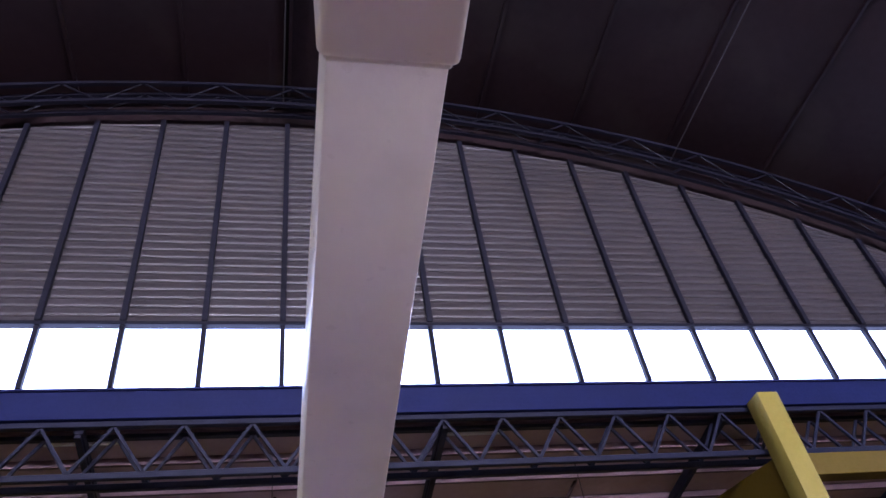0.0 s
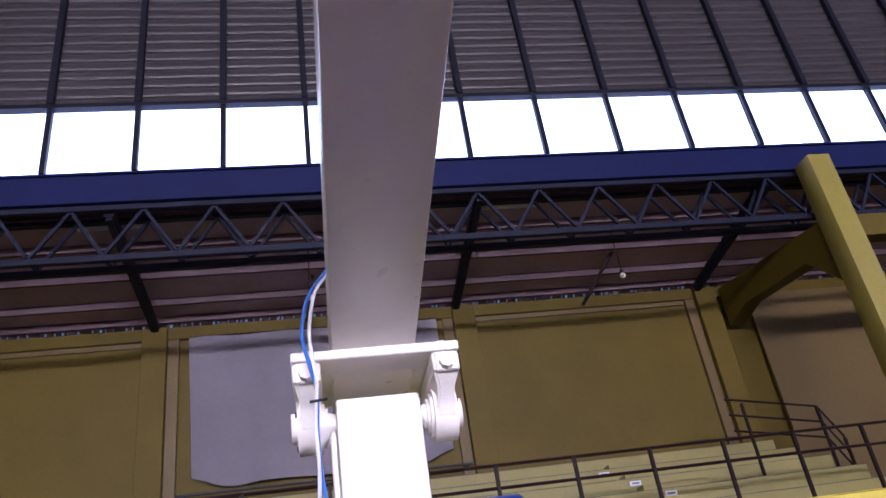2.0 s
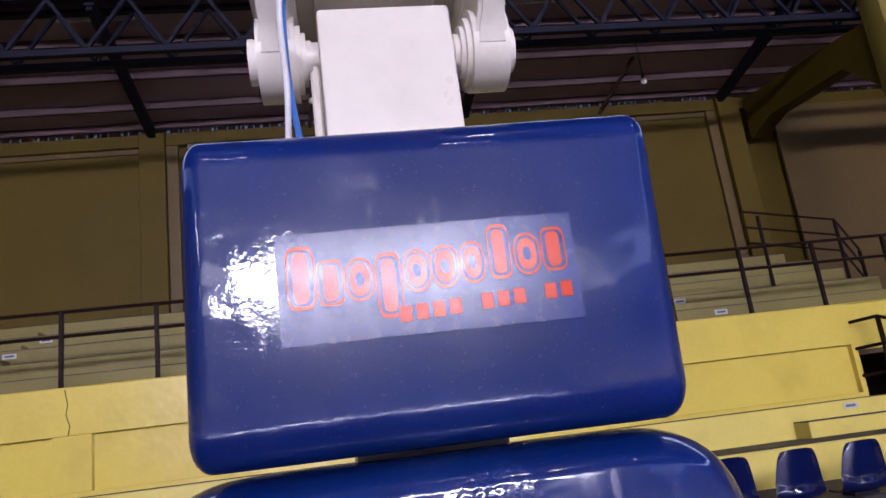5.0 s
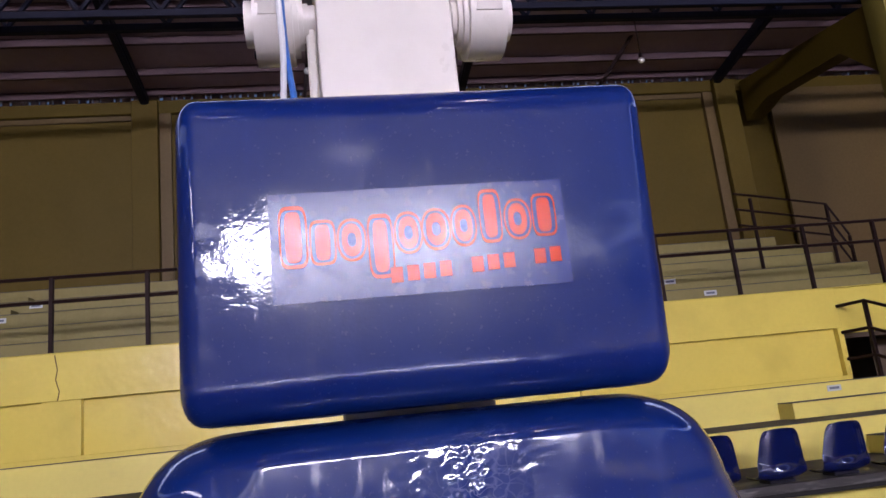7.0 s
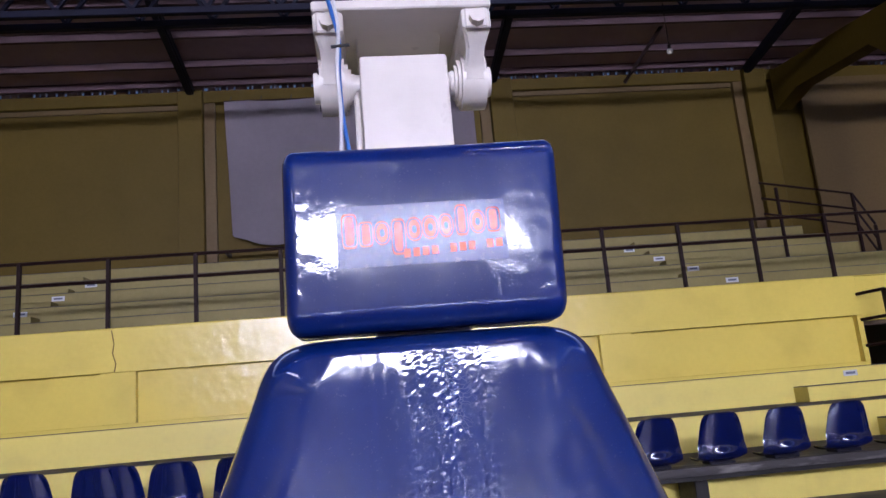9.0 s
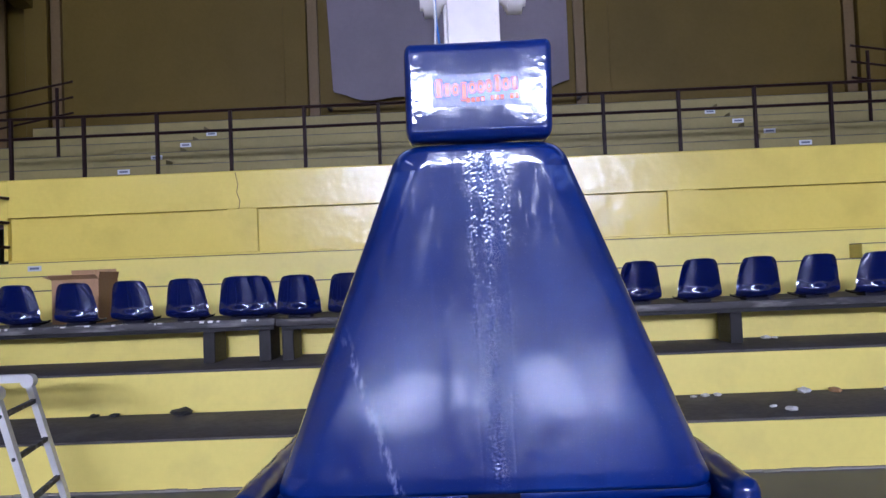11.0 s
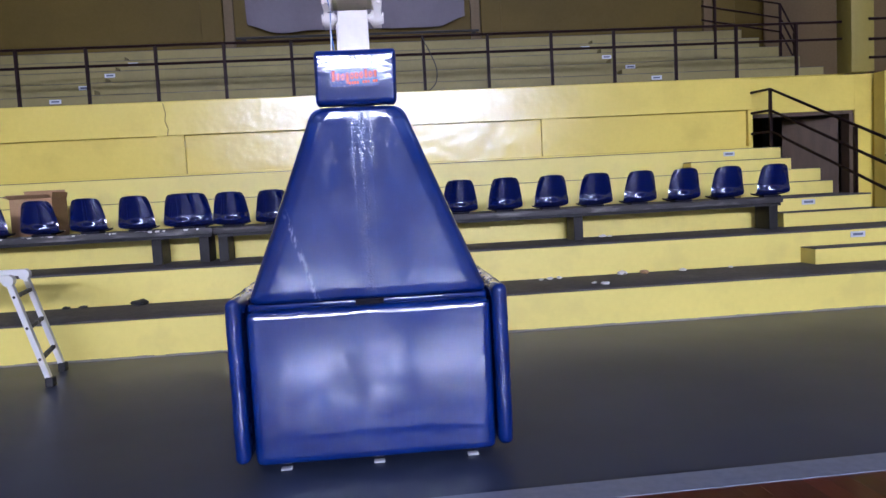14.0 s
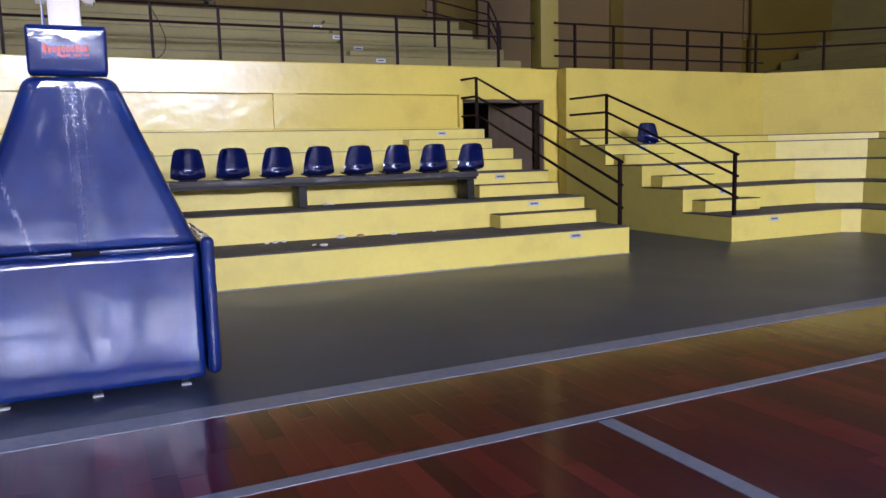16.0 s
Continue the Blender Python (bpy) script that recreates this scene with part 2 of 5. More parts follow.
CONCRETE = material("grey_painted_concrete_floor", (0.031, 0.042, 0.080), (0.024, 0.0325, 0.061), 0.36, large=1.1, fine=5, rough_vary=0.03, rough_scale=1.1, dirt=(0.036, 0.039, 0.060), dirt_amount=0.25, dirt_scale=0.9, bump=0.0, grain=0.06, spec=0.28)
LINE = material("white_court_line_paint", (0.185, 0.20, 0.265), (0.16, 0.173, 0.23), 0.4, dirt=(0.3, 0.28, 0.27), dirt_amount=0.3, bump=0.05)
WOOD = material("varnished_dark_red_wood", base=(0.080, 0.0088, 0.0058), second=(0.046, 0.0050, 0.0036), coat=1.0, coat_ior=1.48, coat_rough=0.115, rough=0.32, large=0.5, fine=14, stretch=(5, 0.7, 1), mix=0.5, grain=0.18, bump=0.0, island=2.0, rough_vary=0.04, spec=0.06)
VINYL = vinyl("glossy_blue_vinyl", 0.10, 0.022, 0.12, worn=0.55)
VINYL_FRONT = vinyl("scuffed_blue_vinyl", 0.10, 0.005, 0.22)
VINYL_POST = vinyl("worn_blue_vinyl_with_a_long_scrape", 0.13, 0.005, 0.30, ((0.035, 1.47), (0.185, 0.975), 0.022))
WHITE = material("cream_white_enamel", (0.80, 0.755, 0.70), (0.75, 0.705, 0.65), 0.33, large=3, fine=30, bump=0.1, grain=0.06, dirt=(0.5, 0.46, 0.4), dirt_amount=0.2, dirt_scale=8)
SEAT = material("dark_blue_seat_plastic", (0.0022, 0.0066, 0.062), (0.0018, 0.0052, 0.050), 0.08, large=4, fine=50, bump=0.0, grain=0.2, rough_vary=0.03, spec=0.8)
BENCH = material("worn_grey_bench_paint", (0.048, 0.043, 0.044), (0.028, 0.025, 0.026), 0.6, large=3, fine=22, stretch=(0.5, 3, 3), dirt=(0.36, 0.34, 0.32), dirt_amount=0.45, dirt_scale=5, bump=0.4)
DARKWOOD = material("near_black_bench_frame_paint", (0.014, 0.012, 0.012), (0.009, 0.008, 0.008), 0.55, fine=30, bump=0.15, spec=0.3)
RAIL = material("dark_brown_rail_paint", (0.019, 0.0078, 0.007), (0.013, 0.0056, 0.005), 0.5, fine=40, bump=0.1, spec=0.12)
STEEL = material("dark_blue_black_steel_paint", (0.0070, 0.0065, 0.015), (0.005, 0.0046, 0.010), 0.6, fine=30, bump=0.1, spec=0.2)
# the blue glow round the windows is mixed into the fascia's colour
FASCIA = material("blue_glow_tinted_fascia_sheet", (0.0042, 0.0078, 0.056), (0.0032, 0.006, 0.042), 0.6, large=1.2, bump=0.1, spec=0.2)
LOWPURLIN = material("dull_brown_purlin_paint", (0.12, 0.075, 0.085), (0.09, 0.055, 0.062), 0.6, fine=30, bump=0.1, spec=0.2)
# dark steel, its blue taken from the haze of the bright windows
TRUSS = material("blue_glow_tinted_truss_paint", (0.0056, 0.0064, 0.023), (0.0042, 0.0048, 0.016), 0.6, large=1.2, fine=30, bump=0.1, spec=0.25)
SHEET = material("weathered_grey_brown_siding", (0.054, 0.0445, 0.0475), (0.035, 0.0285, 0.030), 0.42, large=0.35, fine=6, dirt=(0.06, 0.046, 0.044), dirt_amount=0.6, dirt_scale=0.7, bump=0.1)
ROOF = material("dark_brown_roof_lining", (0.0165, 0.0072, 0.0088), (0.011, 0.0048, 0.0060), 0.6, large=0.4, fine=5, dirt=(0.028, 0.021, 0.019), dirt_amount=0.4, dirt_scale=0.5, bump=0.3, bump_scale=3, spec=0.2)
# brown roof sheets, with the pale haze over them lightened into the colour
LOWROOF = material("haze_lightened_brown_roof_sheets", (0.46, 0.33, 0.35), (0.36, 0.255, 0.27), 0.6, large=0.5, fine=7, dirt=(0.33, 0.22, 0.23), dirt_amount=0.5, dirt_scale=0.8, bump=0.2)
TARP = material("grey_violet_tarpaulin", (0.33, 0.285, 0.33), (0.28, 0.245, 0.285), 0.6, large=0.8, fine=12, bump=0.3, bump_scale=2.5, grain=0.1)
ALU = material("scuffed_aluminium", (0.80, 0.79, 0.77), (0.7, 0.69, 0.67), 0.38, metal=0.5, fine=40, bump=0.05, grain=0.1)
RUBBER = material("black_rubber", (0.02, 0.02, 0.02), rough=0.7)
CARD = material("brown_cardboard", (0.42, 0.25, 0.12), (0.36, 0.21, 0.10), 0.8, fine=30)
PAPER = material("crumpled_white_paper", (0.75, 0.74, 0.70), rough=0.8)
ORANGE = material("orange_red_print", (0.72, 0.070, 0.020), (0.64, 0.055, 0.018), 0.22, fine=60, bump=0.04, bump_scale=40, spec=0.25)
FILM = material("clear_sticker_film", (0.010, 0.030, 0.21), (0.008, 0.025, 0.18), 0.25, fine=60, bump=0.02, bump_scale=40, bump_detail=2, spec=0.4)
CABLE_BLUE = material("blue_cable_sheath", (0.03, 0.16, 0.55), rough=0.35, fine=60, bump=0)
CABLE_WHITE = material("white_cable_sheath", (0.78, 0.78, 0.80), rough=0.35, fine=60, bump=0)
TAG = material("pale_grey_label_plate", (0.55, 0.57, 0.62), rough=0.5, fine=60, bump=0)
TAG_INK = material("dark_grey_label_print", (0.13, 0.14, 0.2), rough=0.5, fine=60, bump=0)
DOORWOOD = material("varnished_brown_door_wood", (0.10, 0.062, 0.034), (0.07, 0.043, 0.024), 0.45, large=1.3, fine=14, stretch=(6, 6, 1), grain=0.25, bump=0.05)
PLASTER = material("plain_grey_plaster", (0.28, 0.26, 0.24), rough=0.8)
CONDUIT = material("dull_grey_conduit", (0.05, 0.045, 0.045), rough=0.6)
LAMPGLASS = material("white_lamp_glass", (0.8, 0.8, 0.78), rough=0.2, fine=60, bump=0)

glass = bpy.data.materials.new("clear_window_glass")
glass.use_nodes = True
gn, gl = glass.node_tree.nodes, glass.node_tree.links
gt, gg, gm = gn.new("ShaderNodeBsdfTransparent"), gn.new("ShaderNodeBsdfGlossy"), gn.new("ShaderNodeMixShader")
gt.inputs["Color"].default_value = (0.94, 0.97, 1.0, 1)
gg.inputs["Roughness"].default_value = 0.08
gm.inputs[0].default_value = 0.05
gl.new(gt.outputs[0], gm.inputs[1]), gl.new(gg.outputs[0], gm.inputs[2])
gl.new(gm.outputs[0], gn["Material Output"].inputs["Surface"])


# ---- mesh helpers ----
def empty(name, label="", category="", group="", kind="", at=(0, 0, 0)):
    ob = new(name)
    ob.location = at
    ob.empty_display_size = 0.2
    return tagged(ob, label, category, group, kind)


def finish(name, bm, mat, parent=None, label="", smooth=35):
    bmesh.ops.recalc_face_normals(bm, faces=bm.faces)
    me = bpy.data.meshes.new(name)
    bm.to_mesh(me)
    bm.free()
    for m in (mat if isinstance(mat, (list, tuple)) else [mat]):
        me.materials.append(m)
    if smooth:
        me.polygons.foreach_set("use_smooth", [True] * len(me.polygons))
        me.set_sharp_from_angle(angle=radians(smooth))
    ob = new(name, me)
    if parent:
        ob.parent = parent
    if label:
        ob["label"] = label
    return ob


part = finish


def structure(name, bm, mat, label, category, smooth=35):
    return tagged(finish(name, bm, mat, smooth=smooth), label, category, kind="structure")


def box(bm, x0, x1, y0, y1, z0, z1, bevel=0.0, segments=2, turn=None):
    m = Matrix.Translation(((x0 + x1) / 2, (y0 + y1) / 2, (z0 + z1) / 2)) @ Matrix.Diagonal((abs(x1 - x0), abs(y1 - y0), abs(z1 - z0), 1))
    vs = bmesh.ops.create_cube(bm, size=1.0, matrix=(turn or Matrix()) @ m)["verts"]
    if bevel:
        es = list({e for v in vs for e in v.link_edges})
        bmesh.ops.bevel(bm, geom=es, offset=bevel, segments=segments, profile=0.5, affect="EDGES", clamp_overlap=True)
    return bm


def boxed(*a, **k):
    return box(bmesh.new(), *a, **k)


def tube(bm, points, r, n=8, square=False):
    """A round or square bar along a line of points, closed at both ends."""
    pts = [Vector(p) for p in points]
    rings = []
    for i, p in enumerate(pts):
        d = ((pts[min(i + 1, len(pts) - 1)] - p).normalized() + (p - pts[max(i - 1, 0)]).normalized()).normalized()
        up = Vector((0, 0, 1)) if abs(d.z) < 0.9 else Vector((0, 1, 0))
        a = d.cross(up).normalized()
        b = a.cross(d)
        k = 4 if square else n
        off = math.pi / 4 if square else 0
        rr = r * math.sqrt(2) if square else r
        rings.append([bm.verts.new(p + rr * (math.cos(2 * math.pi * j / k + off) * a + math.sin(2 * math.pi * j / k + off) * b)) for j in range(k)])
    for q, w in zip(rings, rings[1:]):
        for j in range(len(q)):
            bm.faces.new((q[j], q[(j + 1) % len(q)], w[(j + 1) % len(q)], w[j]))
    bm.faces.new(rings[0][::-1]), bm.faces.new(rings[-1])
    return bm


def bar(points, r, n=8, square=False):
    return tube(bmesh.new(), points, r, n, square)


def prism(bm, poly, lo, hi, axis="z"):
    """A polygon pushed from lo to hi along an axis. poly: pairs of the other two coordinates in order."""
    place = {"z": lambda u, v, w: (u, v, w), "y": lambda u, v, w: (u, w, v), "x": lambda u, v, w: (w, u, v)}[axis]
    a = [bm.verts.new(place(u, v, lo)) for u, v in poly]
    b = [bm.verts.new(place(u, v, hi)) for u, v in poly]
    bm.faces.new(a[::-1]), bm.faces.new(b)
    for i in range(len(a)):
        j = (i + 1) % len(a)
        bm.faces.new((a[i], a[j], b[j], b[i]))
    return bm


def disc(bm, centre, axis, r, depth, n=20):
    c, ax = Vector(centre), Vector(axis).normalized()
    return tube(bm, [c - ax * depth / 2, c + ax * depth / 2], r, n)


# ---- floor and court ----
E0, W0 = CX + 23.2, CX - 23.2     # outer side walls
S0 = SOUTH - 0.4
structure("floor", boxed(W0, E0, S0, BACK + 0.2, -0.3, -0.012), CONCRETE, "grey painted concrete floor round the wooden court", "floor")

SKEW = Matrix.Translation((0.5, 0.5, 0)) @ Matrix.Rotation(radians(1.7), 4, "Z")
YOUT = 1.30               # outer edge of the board court, from the baseline
court = structure("court_floor", boxed(-9.6, 9.6, -28.0, YOUT, -0.012, -0.006), WOOD, "varnished dark red wooden basketball court floor", "floor")
court.matrix_world = SKEW


def court_line(name, x0, x1, y0, y1):
    ob = structure(name, boxed(x0, x1, y0, y1, -0.011, 0.0035), LINE, "white painted court line on dark red boards", "court line")
    ob.matrix_world = SKEW


court_line("border_line", -9.6, 9.6, 1.085, 1.30)
court_line("baseline_line", -9.0, 9.0, -0.07, 0.02)
for s in (-1, 1):
    x = s * 2.62
    court_line("lane_line", x - 0.05, x + 0.05, -5.9, -0.10)

# ---- the end stand: tiers with yellow risers and concrete treads ----
RISE = 0.405
FRONTS = [6.08, 7.23, 8.33, 9.55, 10.72]
LEFT, RIGHT = mirror(-1, 7.66), 7.66
FACE = 11.38              # face of the wall behind the lower tiers

stand = empty("bleacher", "yellow painted concrete stand with grey treads", "bleacher", kind="structure")
for k, y in enumerate(FRONTS):
    back = FRONTS[k + 1] + 0.02 if k < 4 else FACE
    top = RISE * (k + 1)
    th = 0.022 if k < 3 else 0.009
    part("riser", boxed(LEFT, RIGHT, y, back, -0.012, top - th, 0.006, 1), YELLOW_RISER, stand)
    part("tread", boxed(LEFT - 0.004, RIGHT + 0.004, y - 0.008, back - 0.022, top - th, top, 0.003, 1), TREAD, stand)
bm = bmesh.new()
i, x = 0, LEFT
while x < RIGHT:
    w = 0.12 + 0.10 * noise.noise((i * 0.9, 3.3, 0))
    box(bm, x, min(x + w, RIGHT), 6.079 - 0.034 - 0.03 * noise.noise((i * 0.7, 1.1, 0)), 6.0795, -0.0121, 0.002 + 0.010 * noise.noise((i * 0.5, 8.0, 0)))
    x, i = x + w, i + 1
part("dust_edge", bm, PLASTER, stand, "crumbling pale edge along the floor", smooth=0)
STEPS = ((0, 5.93), (1, 6.15), (3, 5.88))
for s in (-1, 1):
    for k, x in STEPS:
        y, top = FRONTS[k + 1], RISE * (k + 1) + RISE / 2
        a, b = sorted((mirror(s, x), mirror(s, 7.655)))
        part("half_step", boxed(a, b, y - 0.33, y - 0.002, RISE * (k + 1) + 0.001, top - 0.012, 0.006, 1), YELLOW_RISER, stand)
        part("half_step_tread", boxed(a, b, y - 0.335, y - 0.004, top - 0.011, top, 0.004, 1), TREAD, stand)
    a, b = sorted((mirror(s, 6.15), mirror(s, 7.655)))
    y, top = FRONTS[3], RISE * 3 + RISE / 2
    part("half_step", boxed(a, b, y - 0.33, y - 0.002, RISE * 3 + 0.001, top - 0.012, 0.006, 1), YELLOW_RISER, stand)
    part("half_step_tread", boxed(a, b, y - 0.335, y - 0.004, top - 0.011, top, 0.004, 1), TREAD, stand)


def label_plate(x, y, z, parent, w=0.20, h=0.075):
    """A small seat-row plate with unreadable print."""
    p = part("label_plate", boxed(x - w / 2, x + w / 2, y - 0.008, y - 0.001, z - h / 2, z + h / 2, 0.002, 1), TAG, parent, "small pale grey row plate")
    part("print_bar", boxed(x - w * 0.34, x + w * 0.34, y - 0.010, y - 0.0075, z - h * 0.2, z + h * 0.22), TAG_INK, p)


for s in (-1, 1):
    for k in (0, 1, 2, 4):
        label_plate(mirror(s, 6.71), FRONTS[k], RISE * (k + 1) - 0.085, stand)

# wall behind the lower tiers, with recessed panels
PTOP = 3.33
wall = empty("wall_north_lower", "glossy yellow parapet wall with shallow recessed panels", "wall", kind="structure")
part("wall_core", boxed(mirror(-1, 7.50), 7.50, FACE + 0.10, FACE + 0.34, -0.012, PTOP - 0.012), YELLOW, wall)
PANELS = [(-6.6, -3.13), (-2.68, 3.57), (4.03, 7.42)]
part("wall_band", boxed(mirror(-1, 7.50), 7.50, FACE, FACE + 0.098, 2.745, PTOP - 0.01, 0.006, 1), YELLOW, wall)
part("wall_band", boxed(mirror(-1, 7.50), 7.50, FACE, FACE + 0.098, 1.9, 2.085, 0.006, 1), YELLOW, wall)
edges = [mirror(-1, 7.50)] + [e for p in PANELS for e in p] + [7.50]
for a, b in zip(edges[::2], edges[1::2]):
    part("wall_pier", boxed(a, b, FACE + 0.001, FACE + 0.098, 2.086, 2.744), YELLOW, wall)
part("coping", boxed(mirror(-1, 9.29), 9.29, FACE - 0.004, FACE + 0.36, PTOP - 0.012, PTOP, 0.006, 1), YELLOW, wall)
for s in (-1, 1):
    # over and beside the passage door
    a, b = sorted((mirror(s, 7.502), mirror(s, 9.50)))
    part("lintel", boxed(a, b, FACE + 0.04, FACE + 0.34, 2.665, PTOP - 0.013), YELLOW, wall)
    a, b = sorted((mirror(s, 9.502), mirror(s, 9.90)))
    part("wall_pier", boxed(a, b, FACE + 0.04, FACE + 0.34, -0.012, PTOP - 0.013), YELLOW, wall)

for s in (-1, 1):
    d = empty("door_1" if s > 0 else "door_2", "open dark brown wooden door in a yellow wall", "door", kind="structure")
    a, b = sorted((mirror(s, 7.52), mirror(s, 9.48)))
    part("door_frame", boxed(a, b, FACE + 0.06, FACE + 0.30, 2.60, 2.66), DOORWOOD, d)
    j, i = sorted((mirror(s, 9.40), mirror(s, 9.485)))
    part("door_frame", boxed(j, i, FACE + 0.05, FACE + 0.30, -0.01, 2.598), DOORWOOD, d)
    hinge = mirror(s, 9.36)
    swing = Matrix.Translation((hinge, FACE + 0.33, 0)) @ Matrix.Rotation(radians(-s * 38), 4, "Z")
    a, b = sorted((0.0, -s * 0.98))
    part("door_leaf", boxed(a, b, -0.022, 0.022, 0.01, 2.58, 0.004, 1, swing), DOORWOOD, d, "dark brown door leaf standing ajar")
    a, b = sorted((-s * 0.14, -s * 0.84))
    for lo, hi in ((0.18, 1.12), (1.28, 2.42)):
        part("door_panel", boxed(a, b, -0.030, -0.0225, lo, hi, 0.006, 1, swing), DOORWOOD, d)
    a, b = sorted((mirror(s, 7.4), mirror(s, 10.0)))
    structure("passage_ceiling", boxed(a, b, FACE + 0.345, BACK - 0.01, 2.9, 3.0), PLASTER, "plain ceiling of the passage under the upper stand", "ceiling")
    for x in (7.4, 10.0):
        c, e = sorted((mirror(s, x), mirror(s, x + (0.1 if x > 8 else -0.1))))
        structure("passage_wall", boxed(c, e, FACE + 0.345, BACK - 0.01, -0.012, 2.9), PLASTER, "plain wall of the passage under the upper stand", "wall")

# ---- corner and side stands, right and left ----
RFRONT = [6.23, 7.37, 8.48, 9.62, 10.50]
RRISE = 0.41
PARA_Y, PARA_X, PARA_Z = 11.03, 18.0, 3.31
YEND = -37.0


def outline(s, k):
    """The front edge of tier k of a corner stand: along the end, over the corner, down the side."""
    if k < 5:
        y, x = RFRONT[k], 12.62 + 1.13 * k
        c = 0.25 + 0.42 * k
    else:
        y, x, c = PARA_Y, PARA_X, 2.4
    return [(mirror(s, 9.82), y), (mirror(s, x - c), y), (mirror(s, x), y - c * 0.75), (mirror(s, x), YEND)]


def between(s, a, b, lo, hi, shift=0.0):
    """Solid between two outlines."""
    bm = bmesh.new()
    pa, pb = outline(s, a), outline(s, b)
    pa = [(x, y - shift) for x, y in pa] if shift else pa
    for (p, q), (u, v) in zip(zip(pa, pa[1:]), zip(pb, pb[1:])):
        prism(bm, [p, q, v, u], lo, hi)
    bmesh.ops.remove_doubles(bm, verts=bm.verts, dist=1e-4)
    return bm


for s in (1, -1):
    st = empty("bleacher", "yellow painted concrete corner and side stand", "bleacher", kind="structure")
    for k in range(5):
        top = RRISE * (k + 1) if k < 4 else 1.80
        part("riser", between(s, k, min(k + 1, 5), -0.012, top - 0.022), YELLOW_RISER, st, smooth=20)
        part("tread", between(s, k, min(k + 1, 5), top - 0.0215, top), TREAD, st, smooth=20)
    for k in (0, 1, 2):
        y, top = RFRONT[k + 1], RRISE * (k + 1.5)
        a, b = sorted((mirror(s, 10.02), mirror(s, 11.3)))
        part("half_step", boxed(a, b, y - 0.33, y - 0.003, RRISE * (k + 1) + 0.001, top - 0.012, 0.006, 1), YELLOW_RISER, st)
        part("half_step_tread", boxed(a, b, y - 0.335, y - 0.004, top - 0.011, top, 0.004, 1), TREAD, st)
    for k in (0, 1, 2, 3):
        label_plate(mirror(s, 10.75), RFRONT[k], RRISE * (k + 1) - 0.09, st)
    # parapet round the corner
    bm = bmesh.new()
    pa = outline(s, 5)
    pb = [(pa[0][0], pa[0][1] + 0.3), (mirror(s, PARA_X - 2.3), PARA_Y + 0.3), (mirror(s, PARA_X + 0.3), PARA_Y - 1.7), (mirror(s, PARA_X + 0.3), YEND)]
    for (p, q), (u, v) in zip(zip(pa, pa[1:]), zip(pb, pb[1:])):
        prism(bm, [p, q, v, u], -0.012, PARA_Z)
    bmesh.ops.remove_doubles(bm, verts=bm.verts, dist=1e-4)
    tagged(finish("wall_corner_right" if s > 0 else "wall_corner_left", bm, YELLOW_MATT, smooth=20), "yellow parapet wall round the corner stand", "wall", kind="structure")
    # cheek wall between passage and parapet
    a, b = sorted((mirror(s, 9.90), mirror(s, 10.2)))
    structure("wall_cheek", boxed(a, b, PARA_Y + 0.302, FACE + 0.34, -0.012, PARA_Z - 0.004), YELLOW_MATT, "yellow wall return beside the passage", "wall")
    # upper floor behind the corner parapet
    bm = bmesh.new()
    prism(bm, [(mirror(s, 10.0), FACE + 0.345), (mirror(s, 10.0), BACK), (mirror(s, CX + 23.15), BACK), (mirror(s, CX + 23.15), YEND), (mirror(s, PARA_X + 0.3), YEND),
               (mirror(s, PARA_X + 0.302), PARA_Y - 1.7), (mirror(s, PARA_X - 2.3), PARA_Y + 0.305), (mirror(s, 10.0), PARA_Y + 0.305)], 3.0, 3.22)
    tagged(finish("upper_floor_corner", bm, TREAD, smooth=20), "grey concrete upper floor behind the corner parapet", "floor", kind="structure")

# ---- upper stand ----
upper = empty("bleacher", "dim yellow upper stand with grey treads behind a dark railing", "bleacher", kind="structure")
part("floor_slab", boxed(mirror(-1, 9.95), 9.95, FACE + 0.345, BACK, 3.0, 3.26), TREAD, upper)
UF = [12.0 + 0.8 * k for k in range(5)]
UT = [3.57 + 0.345 * k for k in range(5)]
for k in range(5):
    b = UF[k + 1] + 0.02 if k < 4 else BACK
    part("riser", boxed(mirror(-1, 9.27), 9.27, UF[k], b, 3.262, UT[k] - 0.009, 0.006, 1), UPPER_SHADED, upper)
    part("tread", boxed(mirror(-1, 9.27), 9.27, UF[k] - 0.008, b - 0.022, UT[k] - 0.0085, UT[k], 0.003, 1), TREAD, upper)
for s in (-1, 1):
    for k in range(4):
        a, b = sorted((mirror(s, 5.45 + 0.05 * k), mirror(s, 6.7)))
        part("half_step", boxed(a, b, UF[k + 1] - 0.3, UF[k + 1] - 0.003, UT[k] + 0.001, UT[k] + 0.17, 0.006, 1), UPPER_SHADED, upper)
    for k in range(4):
        label_plate(mirror(s, 5.95 - 0.22 * k), UF[k], UT[k] - 0.09, upper)

# upper stands along the two long sides
for s in (1, -1):
    st = empty("bleacher", "dim yellow upper side stand with grey treads", "bleacher", kind="structure")
    for k in range(5):
        lo, hi = 19.45 + 0.8 * k, (19.47 + 0.8 * (k + 1) if k < 4 else CX + 23.1)
        a, b = sorted((mirror(s, lo), mirror(s, hi)))
        part("riser", boxed(a, b, YEND, BACK - 0.26, 3.222, UT[k] - 0.009, 0.006, 1), UPPER_SHADED, st)
        a, b = sorted((mirror(s, lo - 0.008), mirror(s, hi - 0.022)))
        part("tread", boxed(a, b, YEND, BACK - 0.262, UT[k] - 0.0085, UT[k], 0.003, 1), TREAD, st)

